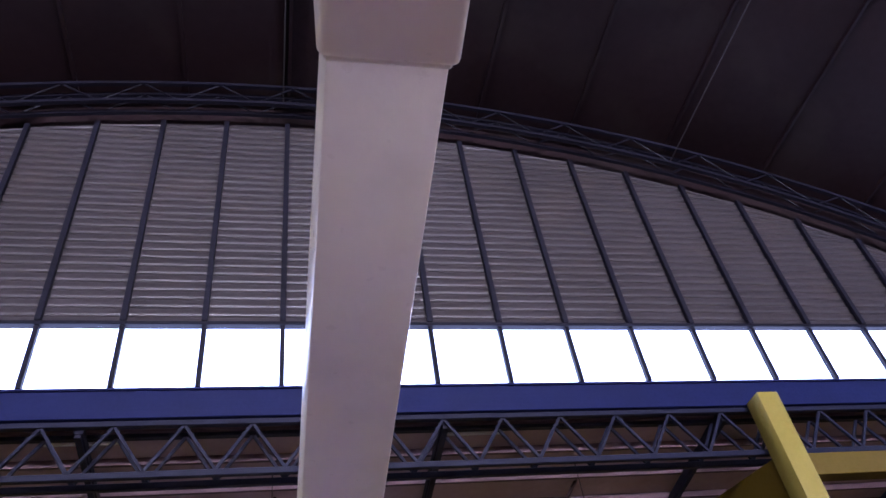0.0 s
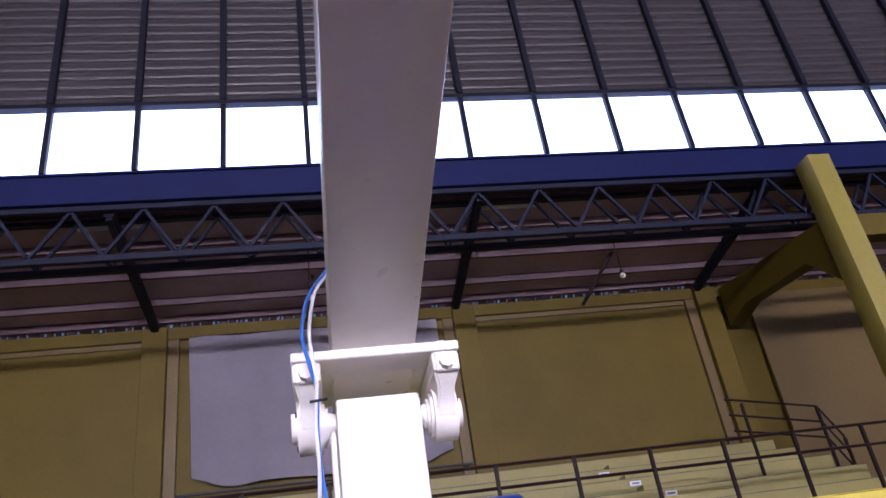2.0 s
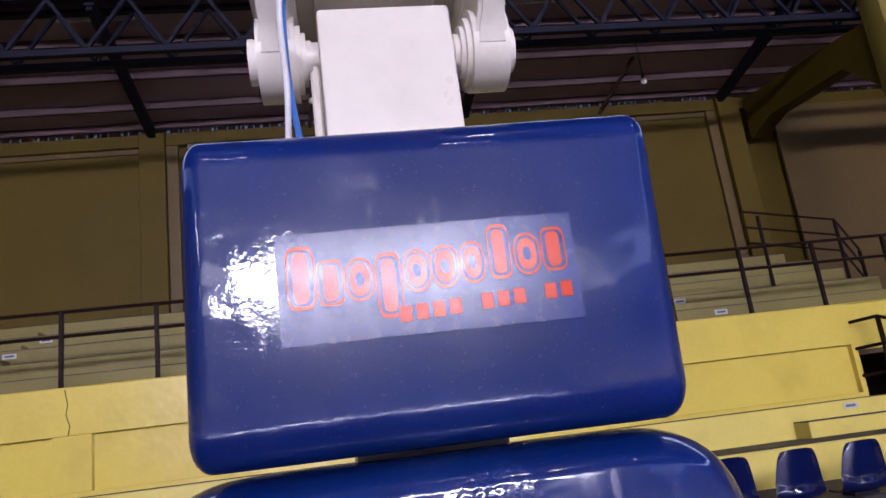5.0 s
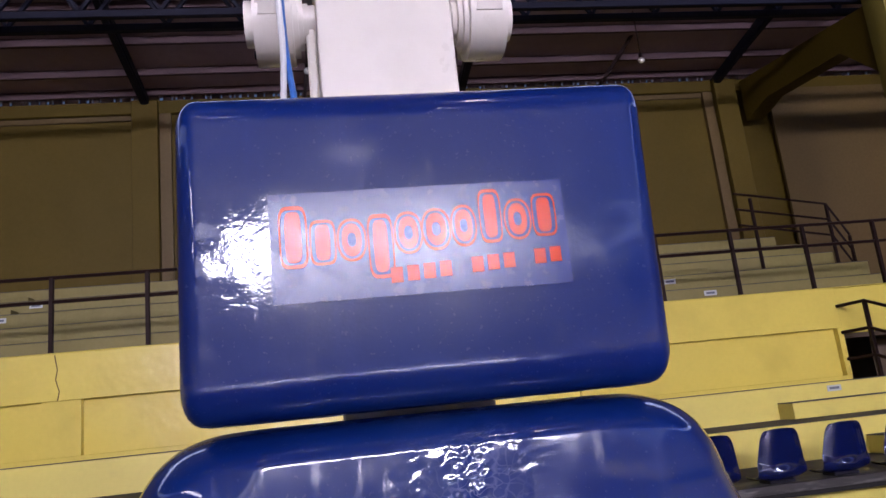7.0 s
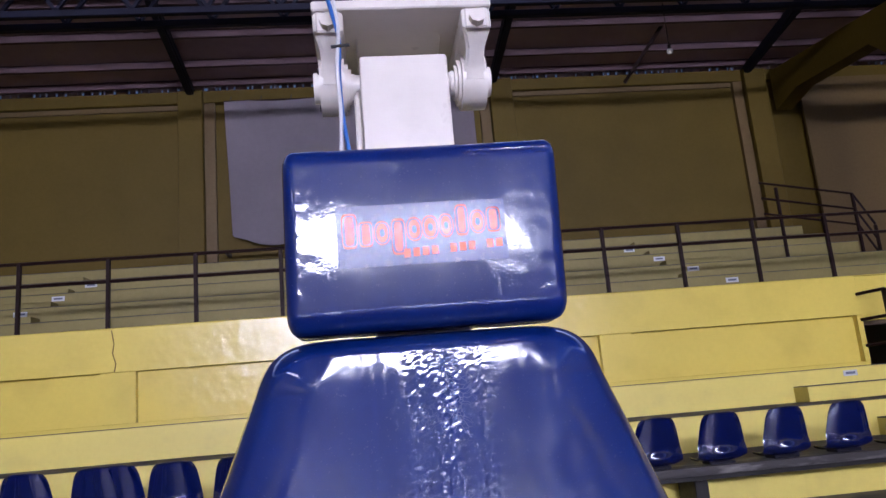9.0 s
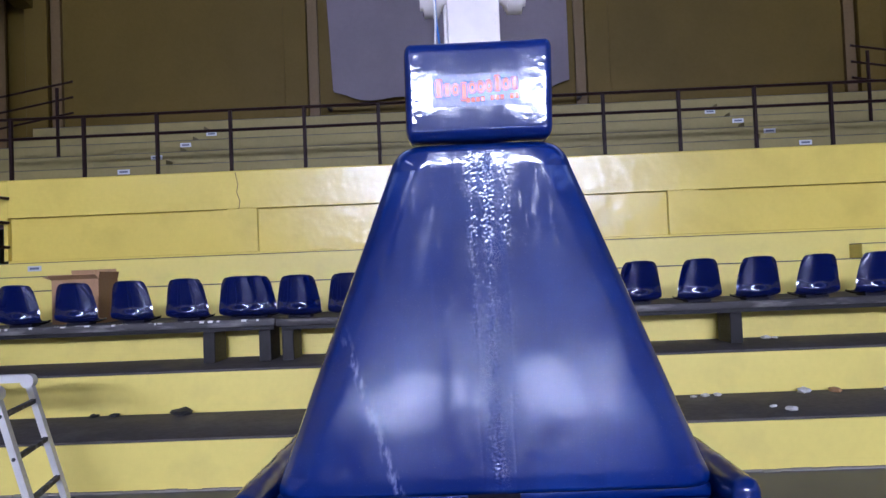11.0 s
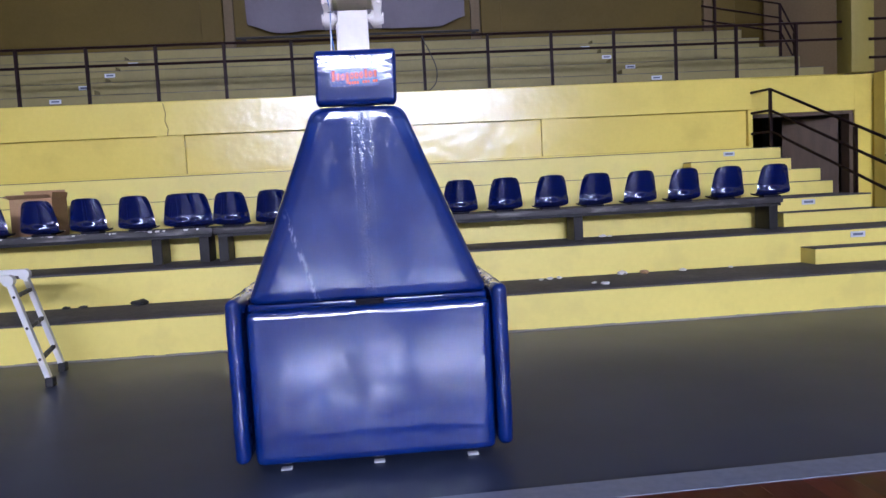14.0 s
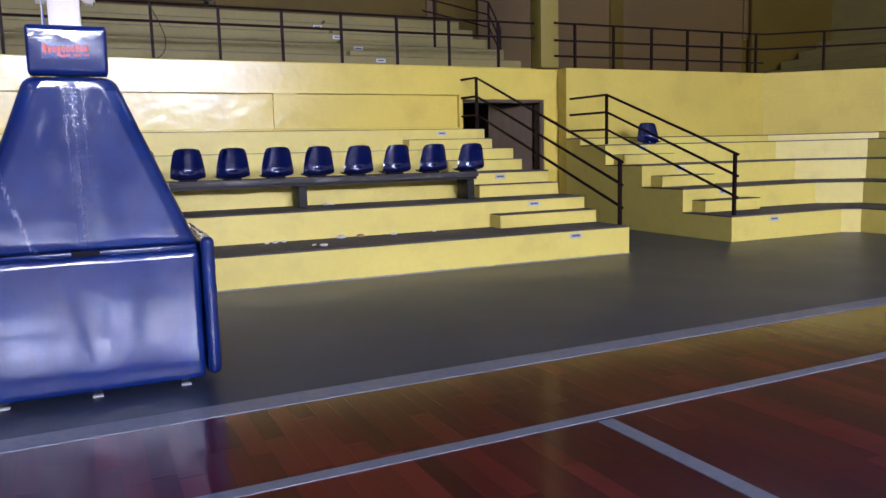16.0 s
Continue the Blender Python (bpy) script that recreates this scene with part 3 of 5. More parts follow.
# wall behind the upper stand
north = empty("wall_north", "mustard yellow wall with pilasters and brown trim behind the upper stand", "wall", kind="structure")
part("wall_sheet", boxed(W0, E0, BACK, BACK + 0.2, -0.012, 8.60), MUSTARD_SHADED, north)
part("tie_beam", boxed(W0 + 0.3, E0 - 0.3, BACK - 0.12, BACK - 0.001, 8.32, 8.582, 0.01, 1), MUSTARD_SHADED, north)
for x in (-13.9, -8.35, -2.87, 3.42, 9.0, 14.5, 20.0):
    part("pilaster", boxed(x - 0.24, x + 0.24, BACK - 0.25, BACK - 0.122, 3.2, 8.545, 0.01, 1), MUSTARD_SHADED, north)
    s = 1 if x < CX else -1
    a, b = sorted((x + s * 0.242, x + s * 0.45))
    part("trim_strip", boxed(a, b, BACK - 0.10, BACK - 0.002, 4.95, 8.318), BROWN_TRIM, north)
for a, b in ((-8.1, -3.12), (3.67, 8.54)):
    part("trim_strip", boxed(a, b, BACK - 0.05, BACK - 0.002, 8.22, 8.317), BROWN_TRIM, north)
for x in (W0 - 0.2, E0):
    structure("wall_west" if x < 0 else "wall_east", boxed(x, x + 0.2, S0, BACK + 0.2, -0.012, 8.60), UPPER_SHADED, "plain dull yellow outer wall", "wall")
structure("wall_south", boxed(W0, E0, S0 - 0.2, S0, -0.012, FAR_LOW - 0.1), MUSTARD_SHADED, "plain mustard yellow wall at the far end", "wall")

for s in (-1, 1):
    # dark sheet put up for the unlit recess behind each upper corner
    a, b = sorted((mirror(s, 10.0), mirror(s, 19.4)))
    structure("wall_panelling", boxed(a, b, BACK - 0.20, BACK - 0.13, 3.225, 8.3), BROWN_TRIM, "dark brown sheet standing in for the unlit upper corner", "wall")
    bm = bmesh.new()
    pts = [(PARA_X - 2.4, PARA_Y), (PARA_X, PARA_Y - 1.8), (PARA_X, YEND)]
    for (ax, ay), (bx, by) in zip(pts, pts[1:]):
        dx, dy = by - ay, -(bx - ax)
        q = 0.03 / math.hypot(dx, dy)
        prism(bm, [(mirror(s, ax), ay), (mirror(s, bx), by), (mirror(s, bx + dx * q), by + dy * q), (mirror(s, ax + dx * q), ay + dy * q)], 2.76, PARA_Z - 0.003)
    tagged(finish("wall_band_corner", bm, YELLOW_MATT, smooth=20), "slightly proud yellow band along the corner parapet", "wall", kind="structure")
part("crack", bar([(-2.99, FACE - 0.0005, 3.30), (-2.955, FACE - 0.0005, 3.12), (-2.975, FACE - 0.0005, 3.0), (-2.93, FACE - 0.0005, 2.86), (-2.95, FACE - 0.0005, 2.75)], 0.006, 5), BROWN_TRIM, wall, "thin dark crack")

# ---- columns and concrete beams ----
for s in (-1, 1):
    col = empty("column", "square yellow concrete column with a beam to the back wall", "column", kind="structure")
    a, b = sorted((mirror(s, 9.30), mirror(s, 9.74)))
    part("shaft", boxed(a, b, 11.19, 11.63, PTOP + 0.001, 9.12, 0.012, 2), COLUMN, col)
    a, b = sorted((mirror(s, 9.742), mirror(s, 17.9)))
    part("cross_beam", boxed(a, b, 11.24, 11.56, 7.42, 7.84, 0.01, 1), MUSTARD_SHADED, col)
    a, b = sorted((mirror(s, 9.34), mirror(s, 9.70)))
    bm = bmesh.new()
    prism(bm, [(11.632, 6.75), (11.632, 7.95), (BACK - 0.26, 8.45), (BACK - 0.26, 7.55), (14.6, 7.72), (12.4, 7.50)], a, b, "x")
    part("raker_beam", bm, MUSTARD_SHADED, col)

# ---- gable above the end stand ----
STUD0, STUDP = 0.366, 1.417
K0, K1 = -12, 12
studs = [STUD0 + STUDP * k for k in range(K0, K1 + 1) if abs(STUD0 + STUDP * k - CX) < HALF - 0.2]


def gable(name, y, s, label, low=WIN0):
    """A gable: sill beam, window strip, studs, corrugated sheets up to the vault. s: the side on which the hall lies; low: the sill."""
    g = empty(name, label, "wall", kind="structure")

    def slab(d0, d1):
        return sorted((y + s * d0, y + s * d1))
    part("fascia", boxed(CX - HALF, CX + HALF, *slab(-0.14, 0.0), low - 0.55, low - 0.03, 0.008, 1), FASCIA, g, "dark fascia beam tinted with the blue glow of the windows")
    part("sill", boxed(CX - HALF, CX + HALF, *slab(-0.06, 0.04), low - 0.03, low + 0.015, 0.006, 1), FASCIA, g)
    part("head_rail", boxed(CX - HALF, CX + HALF, *slab(-0.06, 0.10), WIN1 - 0.02, WIN1 + 0.06, 0.006, 1), STEEL, g)
    ends = [CX - HALF] + studs + [CX + HALF]
    for x in studs:
        part("mullion", boxed(x - 0.045, x + 0.045, *slab(-0.05, 0.06), low + 0.02, WIN1 - 0.02, 0.006, 1), STEEL, g)
        if arc(x) > WIN1 + 0.3:
            part("stud", boxed(x - 0.055, x + 0.055, *slab(0.02, 0.12), WIN1 + 0.06, arc(x) - 0.02, 0.006, 1), STEEL, g)
    for a, b in zip(ends, ends[1:]):
        ta, tb = arc(a), arc(b)
        if max(ta, tb) < WIN1 + 0.2:
            continue
        bm = bmesh.new()
        rows, z, j = [], WIN1 + 0.03, 0
        while z < max(ta, tb) + 0.1:
            d = (-0.020, 0.008, 0.018, 0.004)[j % 4]
            rows.append([bm.verts.new((x, y - s * 0.02 + s * d, min(z, t))) for x, t in ((a, ta), (b, tb))])
            z, j = z + (0.02, 0.04, 0.10, 0.05)[j % 4], j + 1
        for p, q in zip(rows, rows[1:]):
            if (q[0].co - p[0].co).length + (q[1].co - p[1].co).length > 1e-4:
                bm.faces.new((p[0], p[1], q[1], q[0]))
        back = boxed(a, b, *slab(-0.09, -0.07), WIN1 + 0.03, max(WIN1 + 0.05, min(ta, tb)))
        me = bpy.data.meshes.new("tmp")
        back.to_mesh(me), back.free()
        bm.from_mesh(me)
        bpy.data.meshes.remove(me)
        part("siding_panel", bm, SHEET, g, smooth=20)
    for a, b in zip(ends, ends[1:]):
        p = part("pane", boxed(a + 0.046, b - 0.046, *slab(-0.012, -0.006), low + 0.021, WIN1 - 0.021), glass, g)
        p.visible_shadow = False
    # arched lattice truss under the roof
    t = empty("roof_truss", "dark arched steel lattice truss under the vault", "truss", kind="structure")
    n = 44
    xs = [CX - HALF + 2 * HALF * i / n for i in range(n + 1)]
    for e in (0.05, 0.72):
        part("chord", bar([(x, y + s * 0.30, arc(x, e)) for x in xs], 0.045, square=True), STEEL, t)
        part("chord", bar([(x, y + s * 0.62, arc(x, e)) for x in xs], 0.045, square=True), STEEL, t)
    for d in (0.30, 0.62):
        for i in range(n):
            lo, hi = (0.05, 0.72) if i % 2 else (0.72, 0.05)
            part("web", bar([(xs[i], y + s * d, arc(xs[i], lo)), (xs[i + 1], y + s * d, arc(xs[i + 1], hi))], 0.022, 5), STEEL, t)
    bm = bmesh.new()
    pts = [(x, arc(x, 0.0) - 0.03) for x in xs] + [(x, arc(x, 0.98)) for x in reversed(xs)]
    for i in range(n):
        prism(bm, [(xs[i], arc(xs[i]) - 0.03), (xs[i + 1], arc(xs[i + 1]) - 0.03), (xs[i + 1], arc(xs[i + 1], 1.0)), (xs[i], arc(xs[i], 1.0))], *slab(-0.1, -0.06), "y")
    bmesh.ops.remove_doubles(bm, verts=bm.verts, dist=1e-4)
    part("gable_flashing", bm, ROOF, g)
    return g


gable("wall_gable_north", GABLE, -1, "gable of weathered corrugated siding over a strip of windows")
gable("wall_gable_south", SOUTH, 1, "far gable of weathered siding over a strip of windows", FAR_LOW)


def side_strip(s):
    """Clerestory along one long side."""
    g = empty("wall_clerestory_east" if s > 0 else "wall_clerestory_west", "strip of clerestory windows under the vault's springing", "wall", kind="structure")
    x = mirror(s, CX + HALF)

    def slab(d0, d1):
        return sorted((x - s * d0, x - s * d1))
    part("fascia", boxed(*slab(0.0, 0.14), SOUTH, GABLE, 9.13, WIN0 - 0.04), FASCIA, g)
    part("sill", boxed(*slab(-0.06, 0.17), SOUTH, GABLE, WIN0 - 0.04, WIN0 + 0.02), FASCIA, g)
    part("head_rail", boxed(*slab(-0.3, 0.10), SOUTH, GABLE, WIN1 - 0.02, arc(x) + 0.3), STEEL, g)
    y = SOUTH + 1.0
    while y < GABLE - 0.5:
        part("mullion", boxed(*slab(-0.05, 0.06), y - 0.045, y + 0.045, WIN0 + 0.02, WIN1 - 0.02), STEEL, g)
        y += 1.372
    p = part("pane", boxed(*slab(-0.012, -0.006), SOUTH, GABLE, WIN0 + 0.02, WIN1 - 0.02), glass, g)
    p.visible_shadow = False


side_strip(1), side_strip(-1)

# ---- vault, its purlins, and the lower roofs ----
bm = bmesh.new()
n = 60
xs = [CX - HALF - 0.5 + (2 * HALF + 1.0) * i / n for i in range(n + 1)]
for a, b in zip(xs, xs[1:]):
    prism(bm, [(a, arc(a, 1.0)), (b, arc(b, 1.0)), (b, arc(b, 1.12)), (a, arc(a, 1.12))], SOUTH - 0.5, GABLE + 0.5, "y")
bmesh.ops.remove_doubles(bm, verts=bm.verts, dist=1e-4)
tagged(finish("ceiling", bm, ROOF), "dark brown barrel vaulted roof lining", "ceiling", kind="structure")
for x in [CX + 2.42 * k for k in range(-7, 8)]:
    tagged(finish("roof_purlin", bar([(x - 0.1, SOUTH, arc(x, 0.92)), (x - 0.1, GABLE, arc(x, 0.92))], 0.04, square=True), ROOF), "dark roof purlin under the vault", "purlin", kind="structure")
for x in (0.25, 10.2):
    tagged(finish("roof_conduit", bar([(x, SOUTH, arc(x, 0.66)), (x, GABLE - 0.2, arc(x, 0.66))], 0.018, 6), CONDUIT), "thin grey conduit along the vault", "conduit", kind="structure")


def lower_roof(a, b, z0, z1, along0, along1, axis, name):
    bm = bmesh.new()
    if axis == "x":
        prism(bm, [(a, z0), (b, z1), (b, z1 + 0.1), (a, z0 + 0.1)], along0, along1, "x")
    else:
        prism(bm, [(a, z0), (b, z1), (b, z1 + 0.1), (a, z0 + 0.1)], along0, along1, "y")
    return tagged(finish(name, bm, LOWROOF), "brown underside of a low sloping sheet roof", "ceiling", kind="structure")


lower_roof(GABLE + 0.02, BACK + 0.06, 9.30, 8.714, W0 - 0.6, E0 + 0.6, "x", "roof_lower_north")
lower_roof(CX + HALF, E0 + 0.9, 9.36, 8.60, SOUTH - 0.6, GABLE - 0.03, "y", "roof_lower_east")
lower_roof(CX - HALF, W0 - 0.9, 9.36, 8.60, SOUTH - 0.6, GABLE - 0.03, "y", "roof_lower_west")


def slope(y):
    return 9.36 - (y - 11.24) * 0.143


for y in (12.1, 13.0, 13.9, 14.8, 15.45):
    tagged(finish("roof_purlin", boxed(W0, E0, y - 0.035, y + 0.035, slope(y) - 0.14, slope(y) - 0.004), LOWPURLIN), "dark steel purlin under the low roof", "purlin", kind="structure")
for x in (-14.4, -8.6, -2.86, 3.27, 8.85, 14.6):
    r = empty("roof_rafter", "dark steel rafter under the low roof", "rafter", kind="structure")
    for z in (0.16, 0.36):
        part("flange", bar([(x, GABLE + 0.2, slope(GABLE) - z), (x, BACK - 0.05, slope(BACK) - z + (0.10 if z > 0.3 else 0))], 0.045, square=True), STEEL, r)
    part("web_plate", bar([(x, GABLE + 0.2, slope(GABLE) - 0.26), (x, BACK - 0.05, slope(BACK) - 0.22)], 0.075, square=True), STEEL, r)
# corrugated eave closure: teeth that let slits of daylight through
bm = bmesh.new()
x = W0
i = 0
while x < E0:
    w = 0.12 + 0.30 * noise.noise((i * 0.73, 0.2, 0))
    box(bm, x, x + max(0.05, w), BACK + 0.001, BACK + 0.05, 8.601, slope(BACK) + 0.0)
    x += max(0.05, w) + 0.04 + 0.05 * noise.noise((i * 1.31, 5.2, 0))
    i += 1
tagged(finish("eave_closure", bm, LOWROOF, smooth=0), "gapped closure strip along the eave", "trim", kind="structure")

# ---- lattice truss that carries the gable ----
t = empty("lattice_truss", "dark steel lattice truss across the hall", "truss", kind="structure")
for d in (0.02, 0.40):
    y = GABLE + 0.12 + d
    part("bottom_chord", boxed(CX - HALF, CX + HALF, y - 0.05, y + 0.05, 8.11, 8.222, 0.008, 1), TRUSS, t)
    part("top_chord", boxed(CX - HALF, CX + HALF, y - 0.06, y + 0.06, 9.03, 9.128, 0.008, 1), TRUSS, t)
    nodes = [0.46 - 1.11 * k for k in range(-17, 17)]
    for x in nodes:
        if abs(x - CX) < HALF - 0.6:
            for q in (-0.555, 0.555):
                part("web", bar([(x, y, 8.22), (x + q, y, 9.05)], 0.026, square=True), TRUSS, t)


# ---- the basketball stand ----
def pad_mesh(corners, front, thick, rx, rz, nx=28, nz=24, crown=0.006, wrinkle=0.0015, seed=0.0, seams=(), lean=0.0, square=2.0, lobes=0.0, fall=2.0, shoulder=None):
    """An upholstered pad: four (x, z) corners from the lower left round, puffed, with rounded edges; it faces -y.
    rx, rz: width of the rounding along the sides and along top and bottom; seams: (x, strength, lowest z);
    shoulder: gentle slopes (from, to) of the band before the edge, along top and bottom and along the sides."""
    (ax, az), (bx, bz), (cx, cz), (dx, dz) = corners
    bm = bmesh.new()
    r = max(rx, rz)

    def profile(lo, hi):
        """How far the face has fallen, as a share of r, at 0 to 1 of the rounding."""
        bends, out, fallen = ((0.0, 0.0), (0.22, lo), (0.62, hi), (0.72, hi + 0.7), (0.9, 1.8), (1.0, 6.0)), [0.0], 0.0
        for i in range(1, 101):
            q = i / 100
            for (qa, sa), (qb, sb) in zip(bends, bends[1:]):
                if qa < q <= qb:
                    fallen += 0.01 * (sa + (sb - sa) * (q - qa) / (qb - qa))
            out.append(min(1.0, fallen))
        return out
    falls = [profile(*s) for s in shoulder] if shoulder else None

    def samples(n, dense=False):
        if dense:            # two fifths of the columns outside, the rest close together round the seams
            k = n // 5
            side = [0.37 * (1 - math.cos(math.pi * i / (2 * k))) for i in range(k)]
            return side + [0.37 + 0.26 * i / (n - 2 * k) for i in range(n - 2 * k + 1)] + [1 - v for v in side[::-1]]
        return [0.45 * (0.5 - 0.5 * math.cos(math.pi * i / n)) + 0.55 * i / n for i in range(n + 1)]
    high = abs(dz - az)
    grid = []
    for t in samples(nz):
        row = []
        for u in samples(nx, bool(seams)):
            w = (bx - ax) * (1 - t) + (cx - dx) * t
            qa, qb = max(0.0, 1 - min(u, 1 - u) * w / rx), max(0.0, 1 - min(t, 1 - t) * high / rz)
            q = (qa ** square + qb ** square) ** (1 / square)
            if q > 1:
                qa, qb = qa / q, qb / q
                eu, et = (1 - qa) * rx / w, (1 - qb) * rz / high
                u2, t2 = (eu if u < 0.5 else 1 - eu), (et if t < 0.5 else 1 - et)
                q = 1.0
            else:
                u2, t2 = u, t
            x = (ax * (1 - u2) + bx * u2) * (1 - t2) + (dx * (1 - u2) + cx * u2) * t2
            z = (az * (1 - u2) + bz * u2) * (1 - t2) + (dz * (1 - u2) + cz * u2) * t2
            lift = r * max(0.0, 1 - q ** fall) ** (1 / fall)
            if falls:
                k, share = min(99, int(q * 100)), qb / max(1e-6, qa + qb)
                fallen = [f[k] + (f[k + 1] - f[k]) * (q * 100 - k) for f in falls]
                lift = r * (1 - fallen[0] * share - fallen[1] * (1 - share))
            puff = crown * (1 - (2 * u2 - 1) ** 2) * (1 - (2 * t2 - 1) ** 2)
            puff += lobes * math.sqrt(math.sin(2 * math.pi * u2) ** 2 + 0.004) * (1 - (2 * t2 - 1) ** 4) * w
            wr = wrinkle * (2.6 * noise.noise((x * 2.3 + seed, z * 2.8, seed + 9)) + noise.noise((x * 5 + seed, z * 5, seed)) + 0.45 * noise.noise((x * 14, z * 14, seed + 3)))
            edge = math.exp(-(min(u2, 1 - u2) * w + 0.01) / 0.05) + math.exp(-(min(t2, 1 - t2) * high + 0.01) / 0.05)
            wr += edge * (1.1 * wrinkle + 0.0002) * (noise.noise((x * 26 + seed, z * 26, 1.5)) + 0.5 * noise.noise((x * 60, z * 60, seed)))
            for sx, force, low in seams:
                off = x - sx - 0.010 * noise.noise((0, z * 5, sx))
                g = math.exp(-(off / 0.020) ** 2) * force * min(1.0, max(0.0, (z - low) / 0.1))
                strong = (0.55 if force > 1 else 0.15) + 0.85 * max(0.0, noise.noise((sx * 9, z * 7, 2.0)) + 0.35)
                pucker = noise.noise((off * 60 + z * 95, z * 130 - off * 70, seed)) + 0.6 * noise.noise((x * 190 - z * 70, z * 170, seed + 5))
                wr -= g * strong * (0.0003 + 0.0017 * pucker) + 0.0004 * force * math.exp(-(off / 0.0045) ** 2)
            row.append(bm.verts.new((x, front + r - lift - puff - wr + lean * (dz - z), z)))
        grid.append(row)
    for a, b in zip(grid, grid[1:]):
        for i in range(nx):
            try:
                bm.faces.new((a[i], a[i + 1], b[i + 1], b[i]))
            except ValueError:
                pass
    rim = grid[0] + [r_[-1] for r_ in grid[1:]] + grid[-1][-2::-1] + [r_[0] for r_ in grid[-2:0:-1]]
    mx, mz = sum(v.co.x for v in rim) / len(rim), sum(v.co.z for v in rim) / len(rim)
    low = [bm.verts.new((v.co.x, front + thick - 0.012 + lean * (dz - v.co.z), v.co.z)) for v in rim]
    last = [bm.verts.new((v.co.x + math.copysign(0.010, mx - v.co.x), front + thick, v.co.z + math.copysign(0.010, mz - v.co.z))) for v in rim]
    for p, q in ((rim, low), (low, last)):
        for i in range(len(p)):
            j = (i + 1) % len(p)
            bm.faces.new((p[i], p[j], q[j], q[i]))
    bm.faces.new(last)
    bmesh.ops.remove_doubles(bm, verts=bm.verts, dist=2e-4)
    return bm


bs = empty("basketball_stand", "portable basketball stand with blue vinyl pads and white steel arm", "basketball stand", at=(0, 0, 0))
part("base_box", boxed(-0.235, 1.175, 2.475, 3.75, 0.10, 0.90, 0.015), STEEL, bs, "dark steel base box")
part("front_pad", pad_mesh([(-0.226, 0.034), (1.172, 0.034), (1.172, 0.928), (-0.226, 0.928)], 2.346, 0.11, 0.050, 0.050, 130, 120, 0.002, 0.0009, 4.0, (), 0.013, 2.5, 0.004, 2.5, ((0.16, 0.24), (0.2, 0.4))), VINYL_FRONT, bs)
for x0 in (-0.335, 1.183):
    bm = boxed(x0, x0 + 0.088, 2.325, 3.70, 0.062, 1.012, 0.040, 6)
    bmesh.ops.subdivide_edges(bm, edges=[e for e in bm.edges if e.calc_length() > 0.5], cuts=48, use_grid_fill=True)
    bm.normal_update()
    for v, w in [(v, v.normal.copy()) for v in bm.verts]:
        v.co += w * (0.0030 * noise.noise((v.co.x * 9, v.co.y * 7, v.co.z * 11)) + 0.0024 * noise.noise(v.co * 28))
    part("side_pad", bm, VINYL, bs, smooth=70)
part("top_cover", boxed(-0.235, 1.175, 2.50, 3.70, 0.902, 0.96, 0.02, 3), VINYL, bs)
part("post_pad", pad_mesh([(-0.232, 0.955), (1.180, 0.955), (0.728, 2.061), (0.216, 2.061)], 2.337, 0.12, 0.11, 0.085, 190, 360, 0.002, 0.0010, 7.0, ((0.440, 0.9, 1.35), (0.487, 1.3, 0.96), (0.542, 0.9, 1.2)), 0.048, 3.5, 0.003, 3.0, ((0.050, 0.088), (0.32, 0.46))), VINYL_POST, bs, "tall tapered blue vinyl pad with puckered seams")
tp = part("top_pad", pad_mesh([(0.246, 2.066), (0.699, 2.066), (0.706, 2.370), (0.249, 2.368)], 2.336, 0.115, 0.022, 0.036, 110, 90, 0.004, 0.0005, 2.0, (), 0.027, 2.3), VINYL, bs, "blue vinyl pad with a red printed sticker")


def on_pad(bm):
    """Bend a flat thing, drawn at y = 0, onto the face of the top pad."""
    for v in bm.verts:
        u, t = (v.co.x - 0.247) / 0.455, (v.co.z - 2.066) / 0.303
        v.co.y += 2.336 + 0.027 * (2.370 - v.co.z) - 0.004 * (1 - (2 * u - 1) ** 2) * (1 - (2 * t - 1) ** 2)
    return bm


bm = boxed(0.333, 0.604, -0.0012, 0.001, 2.163, 2.262)
bmesh.ops.subdivide_edges(bm, edges=[e for e in bm.edges if e.calc_length() > 0.05], cuts=9, use_grid_fill=True)
part("sticker", on_pad(bm), FILM, tp, "clear glossy sticker")
# the printed mark as plain outlined shapes, bars and ovals, and a row of bars for the digits below
def ring_shape(bm, cx, cz, rx, rz, inner, n, power):
    """A flat rounded shape facing -y, with a hole where inner is above nought."""
    def loop(k, y):
        out = []
        for i in range(n):
            c, s = math.cos(2 * math.pi * i / n), math.sin(2 * math.pi * i / n)
            out.append(bm.verts.new((cx + rx * k * math.copysign(abs(c) ** power, c), y, cz + rz * k * math.copysign(abs(s) ** power, s))))
        return out
    y0, y1 = PRINT_Y, PRINT_Y + 0.0006
    outer, back = loop(1.0, y0), loop(1.0, y1)
    if inner:
        hole, hole_back = loop(inner, y0), loop(inner, y1)
    for i in range(n):
        j = (i + 1) % n
        bm.faces.new((outer[j], outer[i], back[i], back[j]))
        if inner:
            bm.faces.new((outer[i], outer[j], hole[j], hole[i]))
            bm.faces.new((hole[i], hole[j], hole_back[j], hole_back[i]))
    if not inner:
        bm.faces.new(outer)
    return bm


